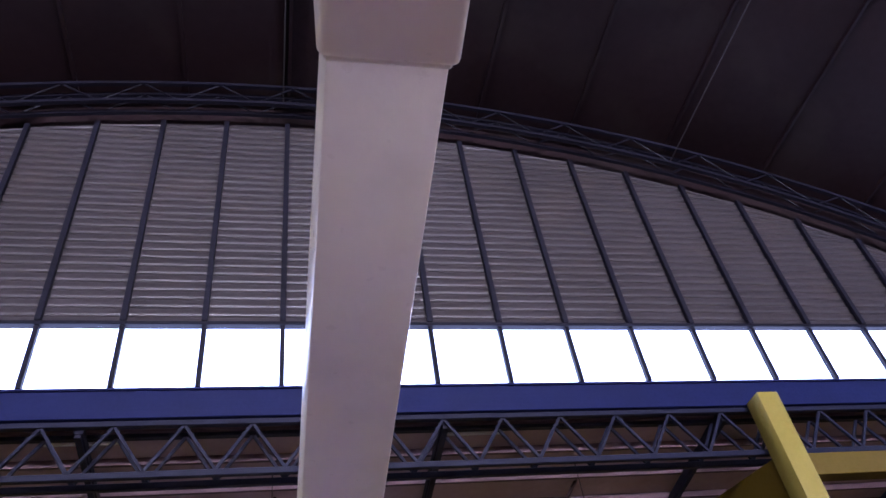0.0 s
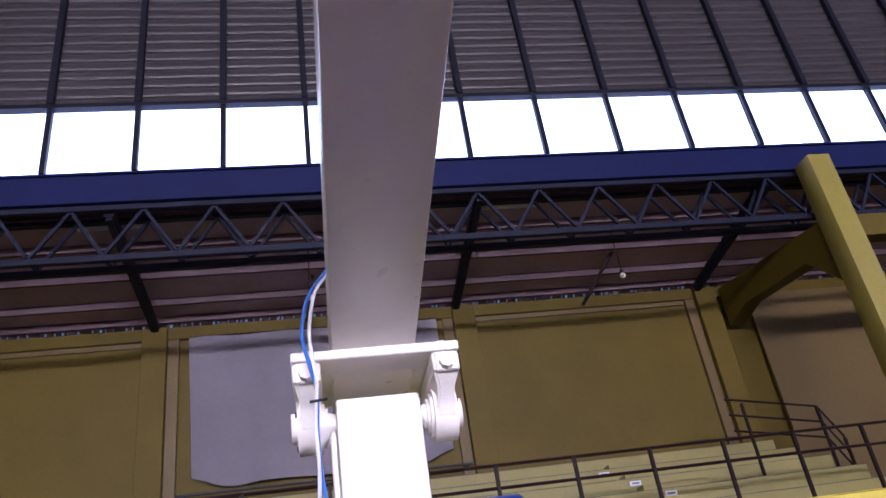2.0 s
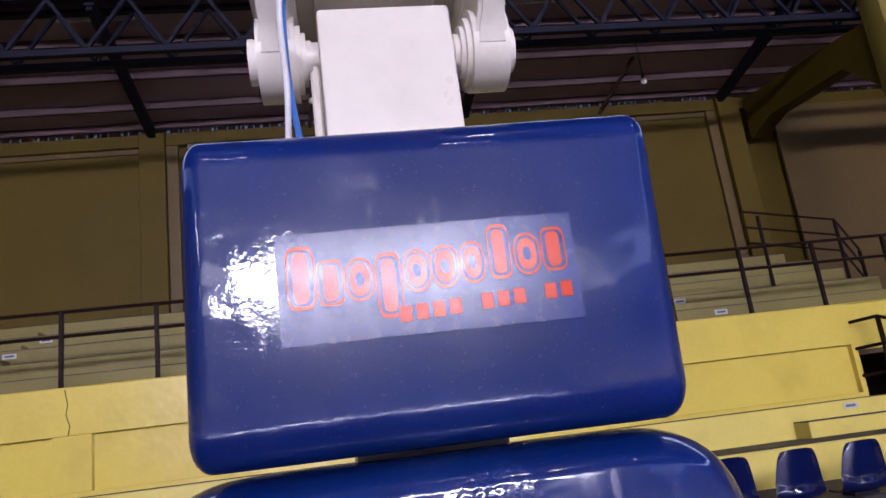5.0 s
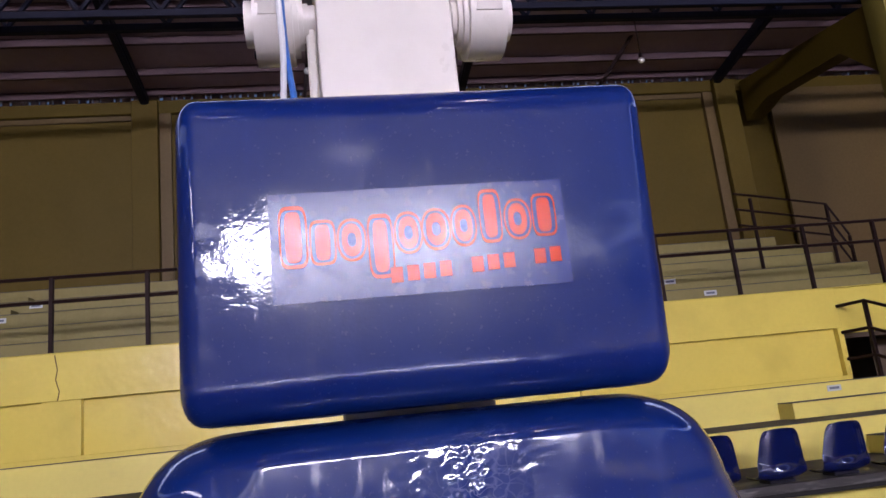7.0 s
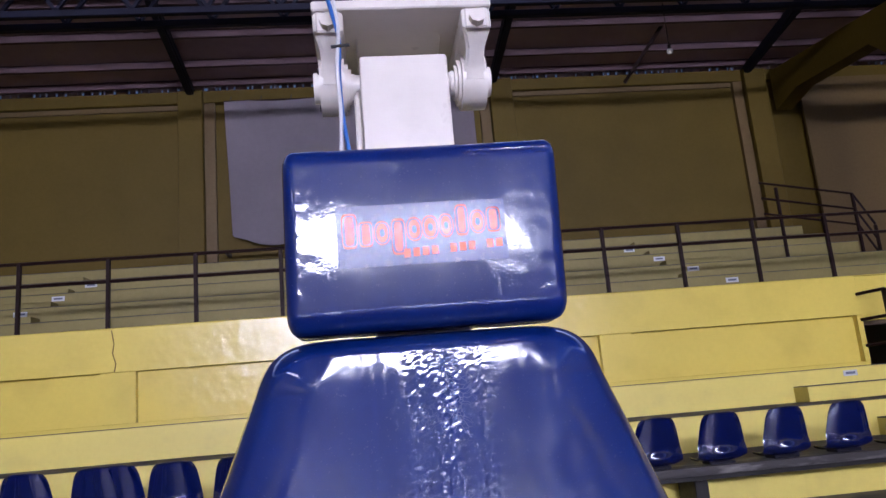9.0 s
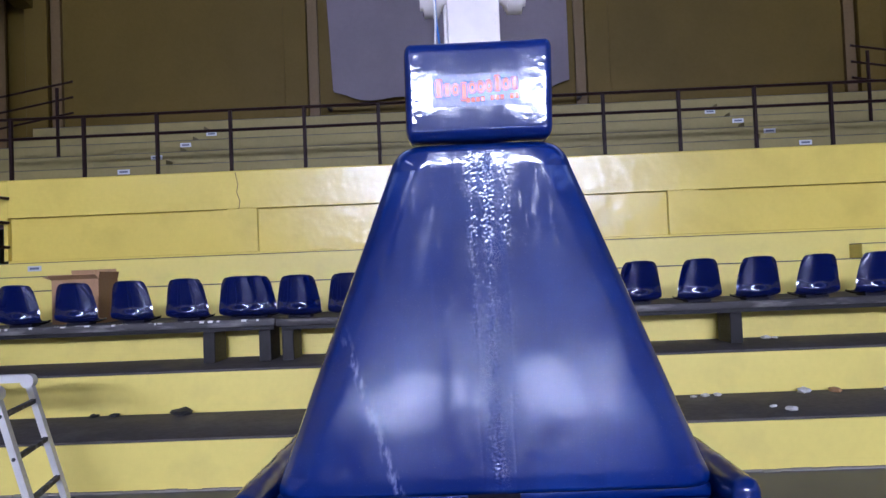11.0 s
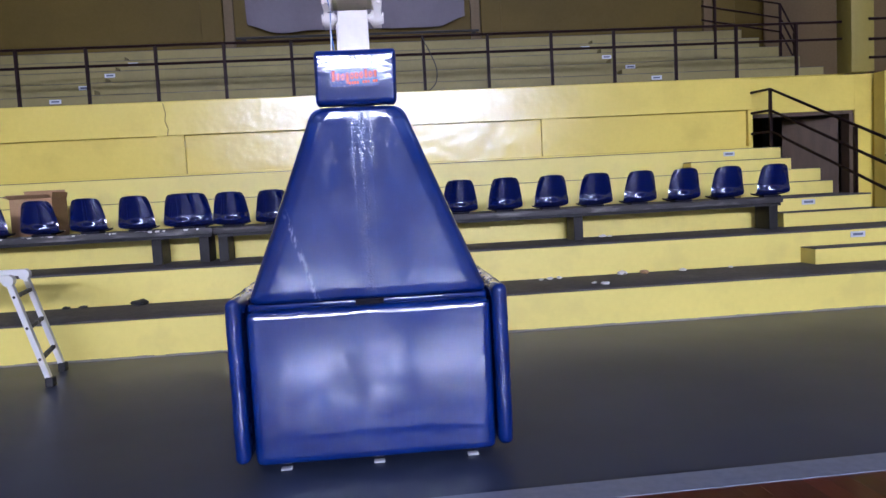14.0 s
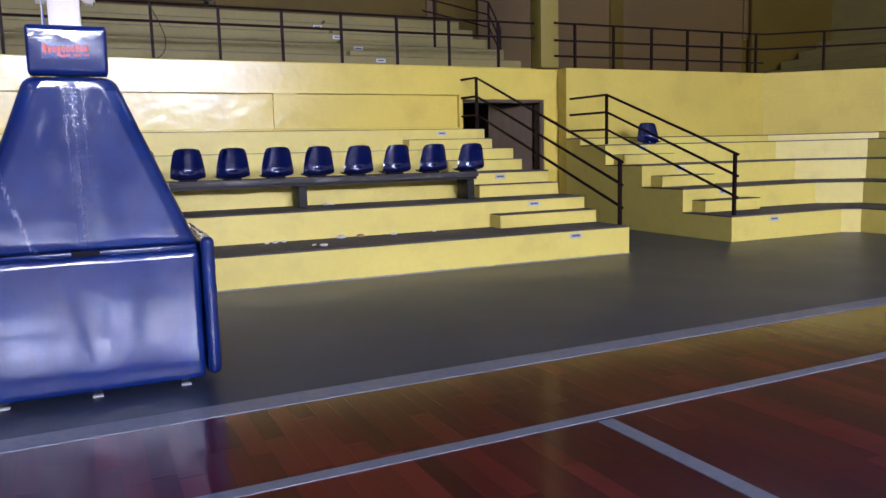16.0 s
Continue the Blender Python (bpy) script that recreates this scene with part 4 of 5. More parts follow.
PRINT_Y = -0.0018
MARK = ((0.011, 0.027, 0.0, "bar"), (0.010, 0.019, 0.0, "bar"), (0.0115, 0.018, 0.0, "oval"), (0.010, 0.028, -0.019, "bar"), (0.0115, 0.018, 0.0, "oval"),
        (0.0120, 0.018, 0.0, "oval"), (0.0105, 0.018, 0.0, "oval"), (0.009, 0.024, 0.0, "bar"), (0.0115, 0.018, 0.0, "oval"), (0.010, 0.019, 0.0, "bar"))
for i, (hw, hh, drop, kind) in enumerate(MARK):
    x0, z0 = 0.3535 + 0.0256 * i, 2.199 + drop + hh + 0.0016 * i - 0.004
    power = 0.45 if kind == "bar" else 0.85
    bm = ring_shape(bmesh.new(), x0, z0, hw + 0.0016, hh + 0.0016, 0.88, 28, power)
    if kind == "oval":
        ring_shape(bm, x0, z0, hw * 0.78, hh * 0.84, 0.42, 28, power)
    else:
        ring_shape(bm, x0, z0, hw * 0.66, hh * 0.86, 0.0, 28, power)
    part("printed_shape", on_pad(bm), ORANGE, tp, "orange-red printed shape with a thin outline")
for i in range(11):
    if i not in (4, 8):
        x0 = 0.437 + 0.0148 * i
        part("print_bar", on_pad(boxed(x0, x0 + 0.0108, PRINT_Y, PRINT_Y + 0.0006, 2.1745 + 0.0009 * i, 2.1885 + 0.0009 * i)), ORANGE, tp)

# post behind the pads, neck, pivot and arm
part("post", boxed(0.392, 0.560, 2.47, 2.66, 0.90, 2.04, 0.008), STEEL, bs, "dark steel post behind the pads")
neck = part("neck", boxed(0.388, 0.562, 2.542, 2.70, 2.0, 2.626, 0.006, 2), WHITE, bs, "short white steel neck")
part("neck_channel", boxed(0.374, 0.387, 2.60, 2.66, 2.1, 2.58, 0.003, 1), WHITE, bs)
pivot = part("pivot_plate", boxed(0.303, 0.648, 2.478, 2.80, 2.690, 2.710, 0.003, 1), WHITE, bs)
for s in (-1, 1):
    xa, xb = sorted((0.4755 + s * 0.113, 0.4755 + s * 0.171))
    cy, cz, xm = 2.612, 2.592, (xa + xb) / 2
    ear = part("pivot_ear", boxed(xa, xb, 2.484, 2.72, 2.648, 2.689, 0.006, 2), WHITE, bs, "cast white pivot bearing")
    bm = bmesh.new()
    rings = [[bm.verts.new((xm + dx * w, y, z)) for dx, y in ((-1, y0), (1, y0), (1, 2.70), (-1, 2.70))]
             for z, w, y0 in ((2.652, 0.0275, 2.487), (2.640, 0.023, 2.497), (2.626, 0.0185, 2.515), (2.610, 0.018, 2.534), (2.594, 0.021, 2.548), (2.575, 0.023, 2.556))]
    for p, q in zip(rings, rings[1:]):
        for j in range(4):
            bm.faces.new((p[j], p[(j + 1) % 4], q[(j + 1) % 4], q[j]))
    bm.faces.new(rings[0]), bm.faces.new(rings[-1][::-1])
    bmesh.ops.recalc_face_normals(bm, faces=bm.faces)
    bmesh.ops.bevel(bm, geom=[e for e in bm.edges if abs(e.verts[0].co.z - e.verts[1].co.z) > 0.004], offset=0.005, segments=2, affect="EDGES", clamp_overlap=True)
    part("ear_web", bm, WHITE, ear, smooth=60)
    bm = disc(bmesh.new(), (xm, cy, cz), (1, 0, 0), 0.057, 0.050, 32)
    bmesh.ops.bevel(bm, geom=[e for e in bm.edges if len(e.link_faces) == 2 and e.calc_face_angle(0) > 1.0], offset=0.009, segments=3, affect="EDGES")
    part("bearing_ring", bm, WHITE, ear, smooth=40)
    part("hub_cap", disc(bmesh.new(), (xm + s * 0.031, cy, cz), (1, 0, 0), 0.031, 0.014), WHITE, ear)
    for r, dep in ((0.046, 0.007), (0.036, 0.013), (0.026, 0.020)):
        part("hub_ring", disc(bmesh.new(), (xm - s * (0.025 + dep / 2), cy, cz), (1, 0, 0), r, dep, 28), WHITE, ear)
    for k in range(3):
        q = k * 2.1 + 0.6
        part("set_screw", disc(bmesh.new(), (xm + s * 0.0255, cy + 0.043 * math.cos(q), cz + 0.043 * math.sin(q)), (1, 0, 0), 0.006, 0.006, 8), STEEL, ear)
    bm = bmesh.new()
    tube(bm, [((xa + xb) / 2, 2.464, 2.664), ((xa + xb) / 2, 2.486, 2.662)], 0.0155, 8)
    part("bolt_head", bm, WHITE, ear)
    part("bolt_plate", boxed(xa + 0.006, xb - 0.006, 2.479, 2.486, 2.646, 2.688, 0.003, 1), WHITE, ear)
    part("plate_bolt", disc(bmesh.new(), ((xa + xb) / 2, 2.52, 2.716), (0, 0, 1), 0.012, 0.014, 6), WHITE, ear)
part("pivot_pin", bar([(0.31, 2.612, 2.594), (0.64, 2.612, 2.594)], 0.022, 16), WHITE, bs)

TILT = Matrix.Translation((0.4725, 2.80, 2.645)) @ Matrix.Rotation(-math.atan(0.204), 4, "X")
arm = part("arm", boxed(-0.087, 0.087, -3.45, 0.0, 0.0, 0.215, 0.006, 2, TILT), WHITE, bs, "long cream white box-section arm")
part("arm_sleeve", boxed(-0.1, 0.1, -3.44, -2.075, -0.016, 0.232, 0.012, 3, TILT), WHITE, arm)
part("weld_bead", boxed(-0.09, 0.09, -2.082, -2.068, -0.008, 0.222, 0.004, 1, TILT), WHITE, arm)
BLUE_RUN = [(0.402, 2.42, 2.885), (0.382, 2.41, 2.851), (0.346, 2.41, 2.798), (0.330, 2.42, 2.725), (0.342, 2.43, 2.662), (0.353, 2.44, 2.611), (0.350, 2.45, 2.543), (0.352, 2.46, 2.467), (0.361, 2.47, 2.381), (0.365, 2.48, 2.25)]
WHITE_RUN = [(0.402, 2.42, 2.88), (0.386, 2.41, 2.846), (0.360, 2.41, 2.808), (0.345, 2.42, 2.734), (0.348, 2.43, 2.672), (0.353, 2.435, 2.622), (0.347, 2.445, 2.553), (0.349, 2.455, 2.467), (0.345, 2.47, 2.384), (0.345, 2.48, 2.25)]


def smooth_run(points, n=6):
    """Points of a soft curve through the given ones."""
    v = [Vector(p) for p in points]
    v = [v[0]] + v + [v[-1]]
    out = []
    for a, b, c, d in zip(v, v[1:], v[2:], v[3:]):
        for i in range(n):
            t = i / n
            out.append(0.5 * (2 * b + (c - a) * t + (2 * a - 5 * b + 4 * c - d) * t * t + (3 * b - a - 3 * c + d) * t ** 3))
    return out + [v[-1]]


part("blue_cable", bar(smooth_run(BLUE_RUN), 0.0038), CABLE_BLUE, bs, "thin blue cable")
part("white_cable", bar(smooth_run(WHITE_RUN), 0.0036), CABLE_WHITE, bs, "thin white cable")
part("cable_tie", bar([(0.338, 2.437, 2.592), (0.372, 2.437, 2.595)], 0.003, 6), RUBBER, bs, "black cable tie")
for x in (-0.06, 0.48, 1.035):
    part("foot", boxed(x - 0.032, x + 0.032, 2.40, 2.445, -0.011, 0.001, 0.003, 1), TAG, bs, "small grey steel floor plate")
    part("foot_stem", boxed(x - 0.02, x + 0.02, 2.50, 2.54, -0.011, 0.12), STEEL, bs)


# ---- benches and seats ----
def bench(x0, x1, top, legs, label):
    b = empty("bench", label, "bench", "benches on the second tier")
    part("plank", boxed(x0, x1, 7.768, 8.22, top - 0.072, top, 0.008, 2), BENCH, b)
    part("apron", boxed(x0 + 0.05, x1 - 0.02, 7.80, 8.19, top - 0.115, top - 0.0725), DARKWOOD, b)
    for x in legs:
        part("leg", boxed(x - 0.062, x + 0.062, 7.79, 8.18, 0.81, top - 0.116, 0.006, 1), DARKWOOD, b)


bench(-6.45, -1.545, 1.248, (-6.3, -4.85, -2.245, -1.66), "long worn grey wooden bench with flaking edge")
bench(-1.535, 6.02, 1.240, (-1.42, 0.9, 3.19, 5.89), "long dark grey wooden bench on dark legs")


left_bench = bpy.data.objects["bench"]
rng = random.Random(21)
x = -6.4
while x < -1.62:
    w = rng.uniform(0.015, 0.07)
    bm = bmesh.new()
    d0, d1 = rng.uniform(0.004, 0.035), rng.uniform(0.004, 0.03)
    prism(bm, [(x, 7.7665), (x + w * 0.6, 7.7662), (x + w, 7.7665), (x + w * 0.8, 7.78 + d0), (x + w * 0.35, 7.775 + d1), (x + 0.1 * w, 7.785)], 1.2465, 1.2492)
    part("paint_flake", bm, PAPER, left_bench, smooth=0)
    if rng.random() < 0.7:
        part("paint_flake", boxed(x, x + w * 0.8, 7.7645, 7.769, 1.2485 - rng.uniform(0.008, 0.026), 1.249), PAPER, left_bench, smooth=0)
    x += w + rng.choice((0.01, 0.03, 0.09, 0.22))


def seat_mesh():
    prof = [(-0.135, 0.012, 0.190), (-0.128, 0.032, 0.198), (-0.09, 0.036, 0.206), (-0.03, 0.032, 0.212), (0.05, 0.034, 0.216), (0.090, 0.046, 0.217), (0.114, 0.070, 0.216), (0.129, 0.105, 0.214),
            (0.140, 0.15, 0.210), (0.149, 0.19, 0.205), (0.164, 0.26, 0.193), (0.181, 0.34, 0.178), (0.193, 0.400, 0.164), (0.201, 0.436, 0.150), (0.211, 0.452, 0.130)]
    prof = [tuple(p) for p in smooth_run(prof, 3)]
    bm = bmesh.new()
    n = 26
    rows = []
    for y, z, hw in prof:
        back = min(1.0, max(0.0, (z - 0.04) / 0.14)) if y > 0.05 else 0.0
        row = []
        for j in range(n + 1):
            u = 2 * j / n - 1
            curl = abs(u) ** 3.0
            dent = 0.042 * math.exp(-((u * hw) / 0.092) ** 2 - ((z - 0.085) / 0.05) ** 2) if y > 0.06 else 0.0
            fall = 0.020 * u ** 4 * max(0.0, min(1.0, (z - 0.36) / 0.08))
            row.append(bm.verts.new((u * hw * 1.06, y - back * 0.045 * curl ** 0.8 + dent, z + (1 - back) * 0.030 * curl - fall)))
        rows.append(row)
    for a, b in zip(rows, rows[1:]):
        for j in range(n):
            bm.faces.new((a[j], a[j + 1], b[j + 1], b[j]))
    bmesh.ops.recalc_face_normals(bm, faces=bm.faces)
    bmesh.ops.solidify(bm, geom=bm.faces[:], thickness=0.008)
    return bm


seat = empty("plastic_seat", "glossy dark blue moulded plastic seat turned away on a bench", "seat", "seats on the benches")
part("shell", seat_mesh(), SEAT, seat, smooth=50)
part("mount", boxed(-0.12, 0.12, -0.08, 0.09, 0.0, 0.028, 0.004, 1), STEEL, seat)
part("bolt", disc(bmesh.new(), (0.0, -0.02, 0.043), (0, 0, 1), 0.012, 0.008, 8), ALU, seat)
SEATS = [-6.08, -5.48, -4.87, -4.27, -3.67, -3.07, -2.48, -1.92, -1.77, -1.31, -0.77, -0.18, 0.43, 1.03, 1.64, 2.235, 2.85, 3.455, 4.06, 4.67, 5.285, 5.93]
rng = random.Random(5)
first = True
for x in SEATS:
    m = pose(x, 7.965 + rng.uniform(-0.01, 0.01) + (0.03 if x == -1.77 else 0), 1.248 if x < -1.5 else 1.240, 0, 0, 180 + rng.uniform(-3, 3))
    if first:
        seat.matrix_basis = m
        first = False
    else:
        copy_thing(seat, m)
lone = copy_thing(seat, pose(11.18, 9.93, 1.64, 0, 0, -20))
tagged(lone, "single dark blue plastic seat abandoned on the corner stand", "seat", "seats on the benches")

# ---- railings ----
def railing(name, label, runs, posts, r=0.024, pr=0.026):
    g = empty(name, label, "railing", kind="structure")
    for pts in runs:
        part("rail", bar(pts, r, 8), RAIL, g)
    for x, y, z0, z1 in posts:
        part("post", boxed(x - pr, x + pr, y - pr, y + pr, z0, z1, 0.004, 1), RAIL, g)


RY = FACE + 0.07
px = [-3.06 + 1.146 * k for k in range(-4, 11)]
px = [x for x in px if mirror(-1, 9.3) < x < 9.28]
railing("railing_parapet", "dark brown steel railing along the yellow parapet",
        [[(mirror(-1, 9.28), RY, 4.285), (9.28, RY, 4.285)], [(mirror(-1, 9.28), RY, 3.975), (9.28, RY, 3.975)]], [(x, RY, PTOP, 4.28) for x in px])
for s in (1, -1):
    c = [(mirror(s, 9.60), PARA_Y + 0.1), (mirror(s, PARA_X - 2.35), PARA_Y + 0.1), (mirror(s, PARA_X + 0.12), PARA_Y - 1.72), (mirror(s, PARA_X + 0.12), YEND)]
    runs = [[(x, y, z) for x, y in c] for z in (4.26, 3.90)] + [[(x, y, 3.57) for x, y in c[:2]]]
    posts = [(mirror(s, x), PARA_Y + 0.1, PARA_Z, 4.255) for x in (10.12, 11.14, 12.2, 13.25, 14.3, 15.4)]
    posts += [(mirror(s, PARA_X - 2.35 + 2.47 * f), PARA_Y + 0.1 - 1.82 * f, PARA_Z, 4.255) for f in (0.45, 0.95)]
    posts += [(mirror(s, PARA_X + 0.12), PARA_Y - 2.9 - 1.2 * k, PARA_Z, 4.255) for k in range(8)]
    railing("railing_corner", "dark brown steel railing round the corner parapet", runs, posts)
    x = mirror(s, 7.635)
    runs = [[(mirror(s, 7.47), FACE - 0.01, 3.05 - d * 1.1), (x, 11.0, 3.062 - d * 1.1), (x, 6.28, 1.365 - d), (x, 6.22, 1.34 - d)] for d in (0.0, 0.34, 0.68)]
    railing("handrail_stand", "dark brown sloping handrail beside the passage", runs, [(x, 11.0, 2.026, 3.06), (x, 8.63, 1.216, 2.19), (x, 6.28, 0.406, 1.36)])
    x = mirror(s, 9.92)
    runs = [[(x, PARA_Y - 0.005, 2.65 - d), (x, 9.72, 2.634 - d), (x, 6.28, 1.42 - d), (x, 6.22, 1.40 - d)] for d in (0.0, 0.345, 0.69)]
    railing("handrail_corner", "dark brown sloping handrail of the corner stand", runs, [(x, 9.72, 1.645, 2.63), (x, 6.29, 0.415, 1.42)])
    # handrail of the upper stair
    runs = [[(mirror(s, 7.56), 13.55, 5.43 - d), (mirror(s, 9.26), 13.5, 5.12 - d), (mirror(s, 9.52), 13.4, 4.50 - d)] for d in (0.0, 0.29, 0.58)]
    railing("handrail_upper", "dark brown handrail of the upper stair", runs, [(mirror(s, 7.85), 13.54, 3.92, 5.32), (mirror(s, 9.26), 13.5, 3.27, 5.11), (mirror(s, 9.51), 13.4, 3.23, 4.49)], 0.022, 0.024)

cable = finish("hanging_cable", bar(smooth_run([(1.50, FACE + 0.02, 4.29), (1.549, FACE - 0.03, 4.149), (1.637, FACE - 0.03, 3.967), (1.733, FACE - 0.02, 3.694), (1.711, FACE, 3.468), (1.60, FACE + 0.03, 3.345), (1.50, FACE + 0.08, 3.338)]), 0.009, 6), RUBBER)
tagged(cable, "loose black cable looped over the railing", "cable")

# ---- tarpaulin on the upper wall ----
bm = bmesh.new()
n, k = 40, 24
rows = []
for j in range(k + 1):
    t = j / k
    row = []
    for i in range(n + 1):
        u = i / n
        x = -2.22 + 5.04 * u + (0.10 * t if i == 0 else 0)
        sag = 0.10 * math.sin(math.pi * u) ** 0.5 + 0.05 * noise.noise((u * 5, 0, 0))
        low = 5.33 + 0.22 * (1 - min(1, min(u, 1 - u) * 9)) + 0.04 * noise.noise((u * 9, 4, 0)) - 0.05 * sag
        z = 8.30 + 0.03 * noise.noise((u * 7, 1, 0)) + (low - 8.30) * t
        y = BACK - 0.165 + 0.03 * noise.noise((u * 6, t * 2.5, 2)) + 0.03 * math.sin(u * 30 + t * 2) * t
        row.append(bm.verts.new((x, y, z)))
    rows.append(row)
for a, b in zip(rows, rows[1:]):
    for i in range(n):
        bm.faces.new((a[i], a[i + 1], b[i + 1], b[i]))
bmesh.ops.solidify(bm, geom=bm.faces[:], thickness=0.006)
tarp = empty("tarpaulin", "large grey-violet tarpaulin hung on the upper wall", "tarpaulin")
part("sheet", bm, TARP, tarp, smooth=60)
part("hem_rod", bar([(-2.22, BACK - 0.145, 8.315), (2.82, BACK - 0.145, 8.315)], 0.022), RAIL, tarp, "dark rod in the top hem")
for i in range(9):
    x = -2.1 + 0.6 * i
    part("tie", bar([(x, BACK - 0.17, 8.30), (x + 0.02, BACK - 0.135, 8.42)], 0.008, 5), RUBBER, tarp, "short dark tie")
tagged(finish("batten", boxed(-2.35, 3.1, BACK - 0.42, BACK - 0.36, 5.14, 5.19, 0.01, 1), DARKWOOD), "dark wooden batten below the tarpaulin", "batten", kind="structure")
for x in (-2.2, 3.0):
    tagged(finish("batten_bracket", boxed(x - 0.03, x + 0.03, BACK - 0.36, BACK - 0.001, 5.13, 5.19), DARKWOOD), "small dark bracket that holds a batten", "bracket", kind="structure")

# ---- housings of the added, unseen lamps over the court ----
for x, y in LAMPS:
    lamp = empty("high_bay_lamp", "grey high-bay lamp, unseen, added under the vault to light the court", "lamp", "high-bay lamps")
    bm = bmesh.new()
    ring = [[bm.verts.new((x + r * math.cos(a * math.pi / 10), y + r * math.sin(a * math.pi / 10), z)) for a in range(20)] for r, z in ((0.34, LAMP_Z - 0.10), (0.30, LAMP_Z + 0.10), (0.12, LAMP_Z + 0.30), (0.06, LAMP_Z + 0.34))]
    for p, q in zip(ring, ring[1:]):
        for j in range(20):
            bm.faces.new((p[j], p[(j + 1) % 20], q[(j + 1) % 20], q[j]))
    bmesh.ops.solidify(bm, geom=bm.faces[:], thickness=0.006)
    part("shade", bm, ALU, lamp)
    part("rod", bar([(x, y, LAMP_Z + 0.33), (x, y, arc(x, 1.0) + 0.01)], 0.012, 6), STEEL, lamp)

# ---- lamps under the low roof ----
for x in (6.26, 0.25):
    lamp = empty("pendant_lamp", "small pendant lamp with a white bulb under the low roof", "lamp", "pendant lamps")
    part("rod", bar([(x, 13.5, slope(13.5) - 0.004), (x, 13.5, 8.16)], 0.012, 6), RAIL, lamp)
    part("socket", bar([(x, 13.5, 8.17), (x, 13.5, 8.09)], 0.035, 10), RAIL, lamp)
    bm = bmesh.new()
    bmesh.ops.create_uvsphere(bm, u_segments=14, v_segments=10, radius=0.06, matrix=Matrix.Translation((x, 13.5, 8.045)))
    part("bulb", bm, LAMPGLASS, lamp)
for x in (3.94, -2.94):
    lamp = empty("tube_lamp", "unlit white tube lamp under the low roof", "lamp", "tube lamps")
    z = slope(12.45) - 0.004
    part("housing", boxed(x - 0.6, x + 0.6, 12.40, 12.50, z - 0.07, z, 0.006, 1), ALU, lamp)
    part("tube", bar([(x - 0.56, 12.45, z - 0.095), (x + 0.56, 12.45, z - 0.095)], 0.018), LAMPGLASS, lamp)
# loose braces under the low roof
for a, b in (((5.75, 14.6, 7.95), (6.55, 14.2, 9.0)), ((0.15, 14.6, 8.05), (0.3, 14.3, 8.9))):
    tagged(finish("brace_rod", bar([a, b], 0.03, square=True), RAIL), "dark red-brown steel brace under the low roof", "brace", kind="structure")

# ---- folding ladder ----
lad = empty("folding_ladder", "scuffed aluminium folding ladder set up as a low platform", "ladder")
FY, BY, DX = 5.02, 5.66, -0.15
for y, dx in ((FY, 0.0), (BY, DX)):
    for s, x in ((1, -2.74), (-1, -4.15)):
        part("stile", bar([(x + dx, y, 0.95), (x + dx + s * 0.265, y, 0.055)], 0.024, square=True), ALU, lad)
        part("rubber_foot", boxed(x + dx + s * 0.275 - 0.035, x + dx + s * 0.275 + 0.035, y - 0.045, y + 0.045, -0.011, 0.075, 0.01, 2), RUBBER, lad)
        part("hinge", disc(bmesh.new(), (x + dx, y - 0.005, 0.965), (0, 1, 0), 0.052, 0.062, 18), ALU, lad)
    part("stile", bar([(-4.15 + dx, y, 0.985), (-2.74 + dx, y, 0.985)], 0.030, square=True), ALU, lad)
for s, x in ((1, -2.74), (-1, -4.15)):
    for f in (0.15, 0.47, 0.79):
        z, xx = 0.95 - 0.895 * f, x + s * 0.265 * f
        part("rung", bar([(xx, FY, z), (xx + DX, BY, z)], 0.016, square=True), BENCH, lad)
        part("rivet", disc(bmesh.new(), (xx, FY - 0.026, z), (0, 1, 0), 0.013, 0.006, 10), RUBBER, lad)
part("label_sticker", boxed(-3.62, -3.32, FY - 0.0315, FY - 0.0303, 0.968, 1.003), PAPER, lad, "pale printed sticker")
for x in (-3.58, -3.50, -3.41):
    part("print_bar", boxed(x, x + 0.055, FY - 0.0325, FY - 0.0316, 0.979, 0.992), TAG_INK, lad)
for x in (-3.10, -2.98):
    part("rivet", disc(bmesh.new(), (x, FY - 0.033, 0.985), (0, 1, 0), 0.013, 0.006, 10), RUBBER, lad)
for f in (0.12, 0.35, 0.58, 0.81):
    x = -4.15 + 1.41 * f
    part("rung", bar([(x, FY, 0.985), (x + DX, BY, 0.985)], 0.016, square=True), ALU, lad)

# ---- cardboard box ----
cb = empty("cardboard_box", "open brown cardboard box standing on the third tier", "box")
bz = RISE * 3
part("body", boxed(-4.42, -3.86, 8.75, 9.25, bz, bz + 0.53, 0.006, 1), CARD, cb)
part("flap", boxed(-0.28, 0.28, -0.004, 0.004, 0, 0.11, turn=pose(-4.14, 8.750, bz + 0.53, 62, 0, 0)), CARD, cb)
part("flap", boxed(-0.28, 0.28, -0.004, 0.004, 0, 0.12, turn=pose(-4.14, 9.250, bz + 0.53, 20, 0, 0)), CARD, cb)
part("flap", boxed(-0.004, 0.004, -0.25, 0.25, 0, 0.10, turn=pose(-4.420, 9.0, bz + 0.53, 0, -70, 0)), CARD, cb)
part("flap", boxed(-0.004, 0.004, -0.25, 0.25, 0, 0.08, turn=pose(-3.860, 9.0, bz + 0.53, 0, 10, 0)), CARD, cb)


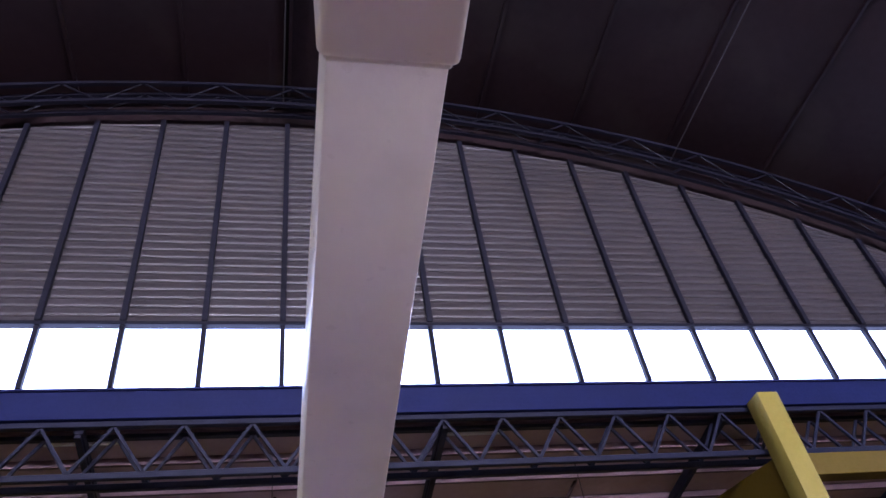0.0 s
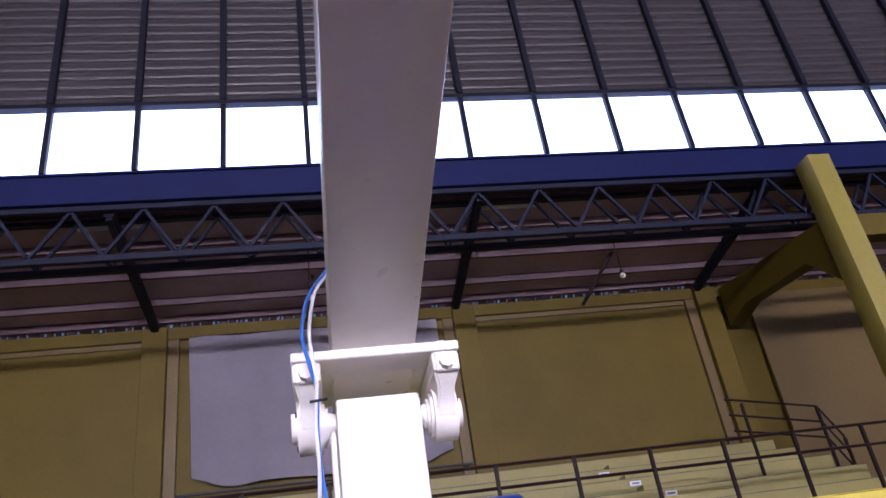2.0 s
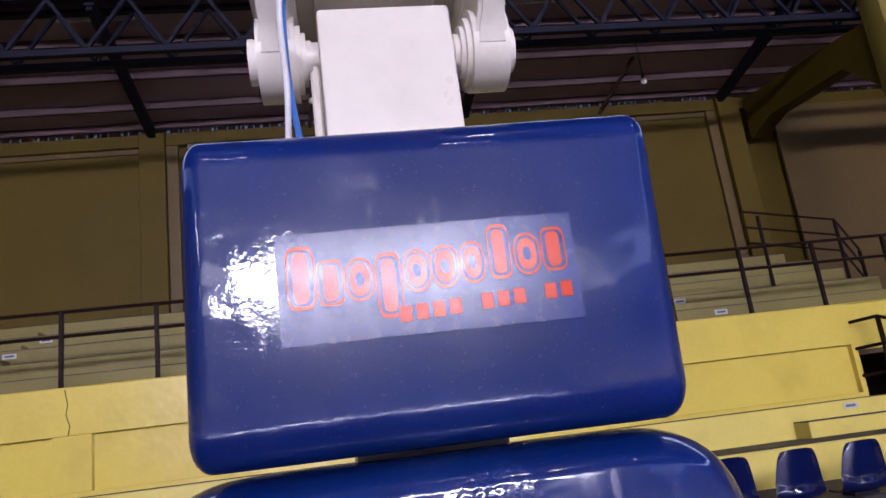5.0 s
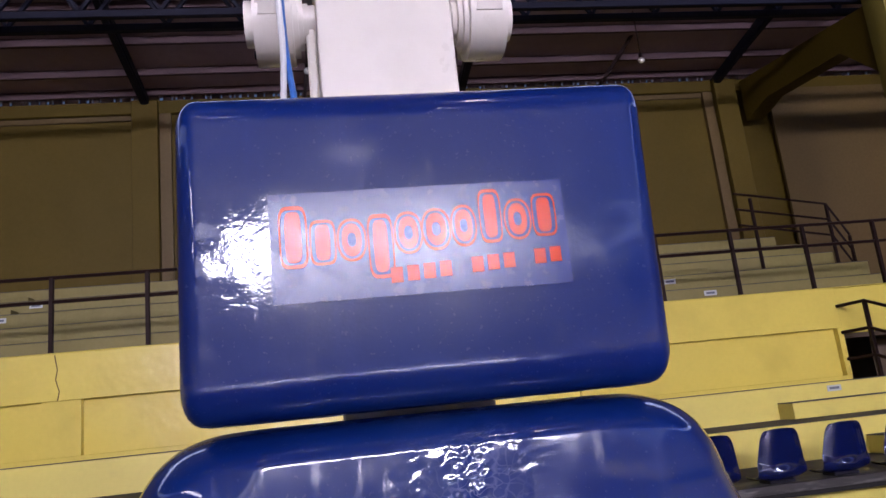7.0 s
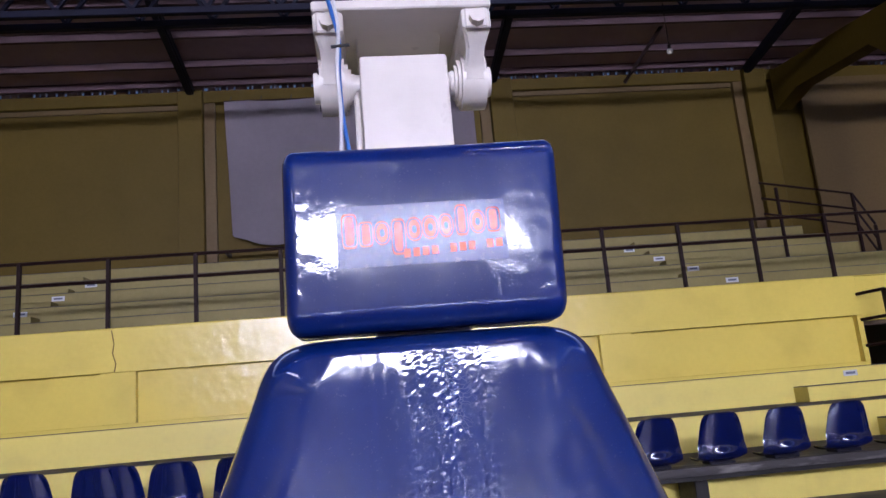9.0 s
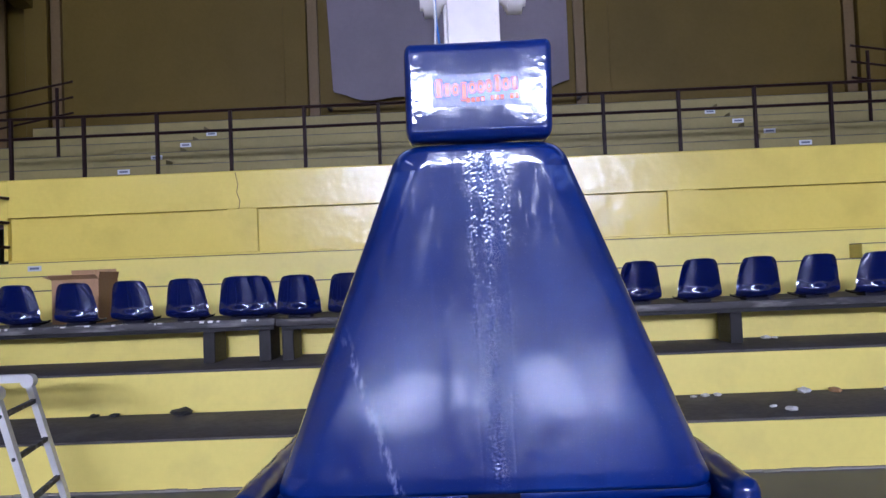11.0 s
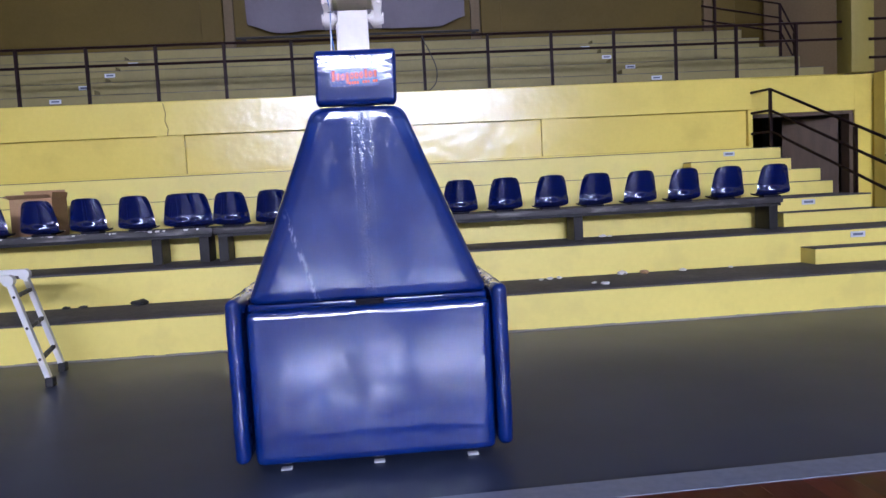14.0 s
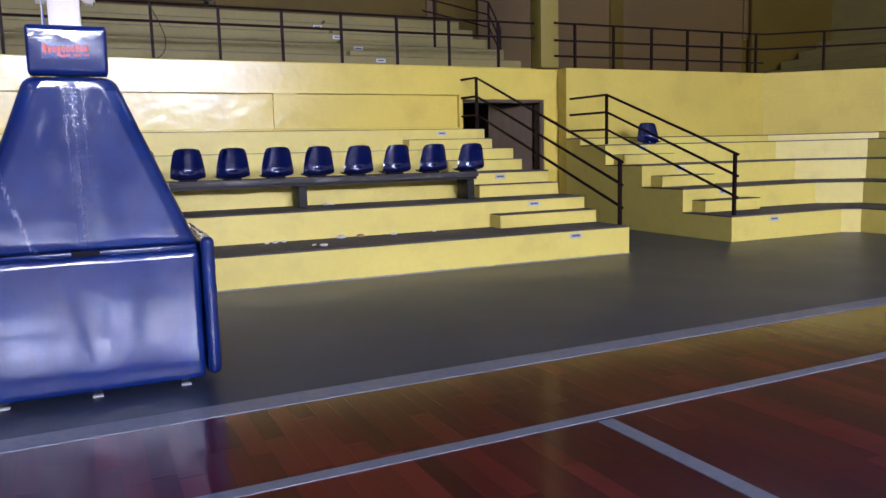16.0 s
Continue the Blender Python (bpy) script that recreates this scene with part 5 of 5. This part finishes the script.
# ---- litter on the treads ----
def scrap(name, x, y, z, r, mat, label, seed, flat=0.45):
    bm = bmesh.new()
    bmesh.ops.create_icosphere(bm, subdivisions=2, radius=r, matrix=Matrix.Identity(4))
    for v in bm.verts:
        k = 1 + 0.55 * noise.noise(v.co * (2.2 / r) + Vector((seed, 0, 0)))
        v.co = Vector((v.co.x * k, v.co.y * k, max(-0.3 * r, v.co.z * k * flat)))
    lo = min(v.co.z for v in bm.verts)
    for v in bm.verts:
        v.co += Vector((x, y, z - lo))
    tagged(finish(name, bm, mat, smooth=0), label, "litter", "litter on the stand")


for i, (x, y, k, r) in enumerate(((2.62, 7.10, 0, 0.042), (2.74, 7.12, 0, 0.036), (3.54, 7.13, 0, 0.062), (3.08, 6.33, 0, 0.05), (4.32, 7.12, 0, 0.045), (3.62, 8.14, 1, 0.05), (2.50, 7.06, 0, 0.03), (4.95, 7.14, 0, 0.03), (3.72, 8.16, 1, 0.03), (3.0, 6.5, 0, 0.03))):
    scrap("crumpled_paper", x, y, RISE * (k + 1), r, PAPER, "crumpled scrap of white paper on a grey tread", i * 3.1)
scrap("crumpled_paper", 3.82, 7.12, RISE, 0.06, CARD, "crumpled scrap of brown paper on a grey tread", 31)
scrap("crumpled_paper", 14.6, 6.0, RRISE * 2, 0.06, PAPER, "crumpled scrap of white paper on a grey tread", 40)
for i, (x, y, r) in enumerate(((-2.30, 7.13, 0.10), (-2.95, 7.15, 0.05), (-3.15, 7.15, 0.05))):
    scrap("dark_rag", x, y, RISE, r, RUBBER, "small dark rag lying on a grey tread", 50 + i * 2.7, 0.35)

# ---- boards of the court: those near the stand one by one, the rest joined ----
boards = bmesh.new()
box(boards, -0.0594, 0.0594, -0.6, 0.6, 0.0, 0.0045)
board_mesh = bpy.data.meshes.new("board")
boards.to_mesh(board_mesh)
boards.free()
board_mesh.materials.append(WOOD)
rng = random.Random(11)
count = 0
verts, faces = [], []
for i in range(-80, 80):
    x = 0.06 + 0.12 * i
    y, size = YOUT - 0.212, rng.uniform(0.25, 1.2)
    near = -22 <= i < 82
    while y > -27.95:
        low = -0.0062 - rng.uniform(0, 0.0006)
        if near and y > -1.6 and count < 300:
            b = new("board", board_mesh)
            b.parent = court
            b.location = (x, y - size / 2, low)
            b.scale = (1, size / 1.2, 1)
            count += 1
        else:
            k = len(verts)
            lo = max(y - size, -27.99)
            for z in (low, low + 0.0045):
                verts += [(x - 0.0594, lo, z), (x + 0.0594, lo, z), (x + 0.0594, y, z), (x - 0.0594, y, z)]
            faces += [(k + 4, k + 5, k + 6, k + 7), (k, k + 1, k + 5, k + 4), (k + 1, k + 2, k + 6, k + 5), (k + 2, k + 3, k + 7, k + 6), (k + 3, k, k + 4, k + 7)]
        y -= size + 0.003
        size = 1.2
rest = bpy.data.meshes.new("boards")
rest.from_pydata(verts, [], faces)
rest.materials.append(WOOD)
joined = new("boards", rest)
joined.parent = court
tagged(joined, kind="stuff")
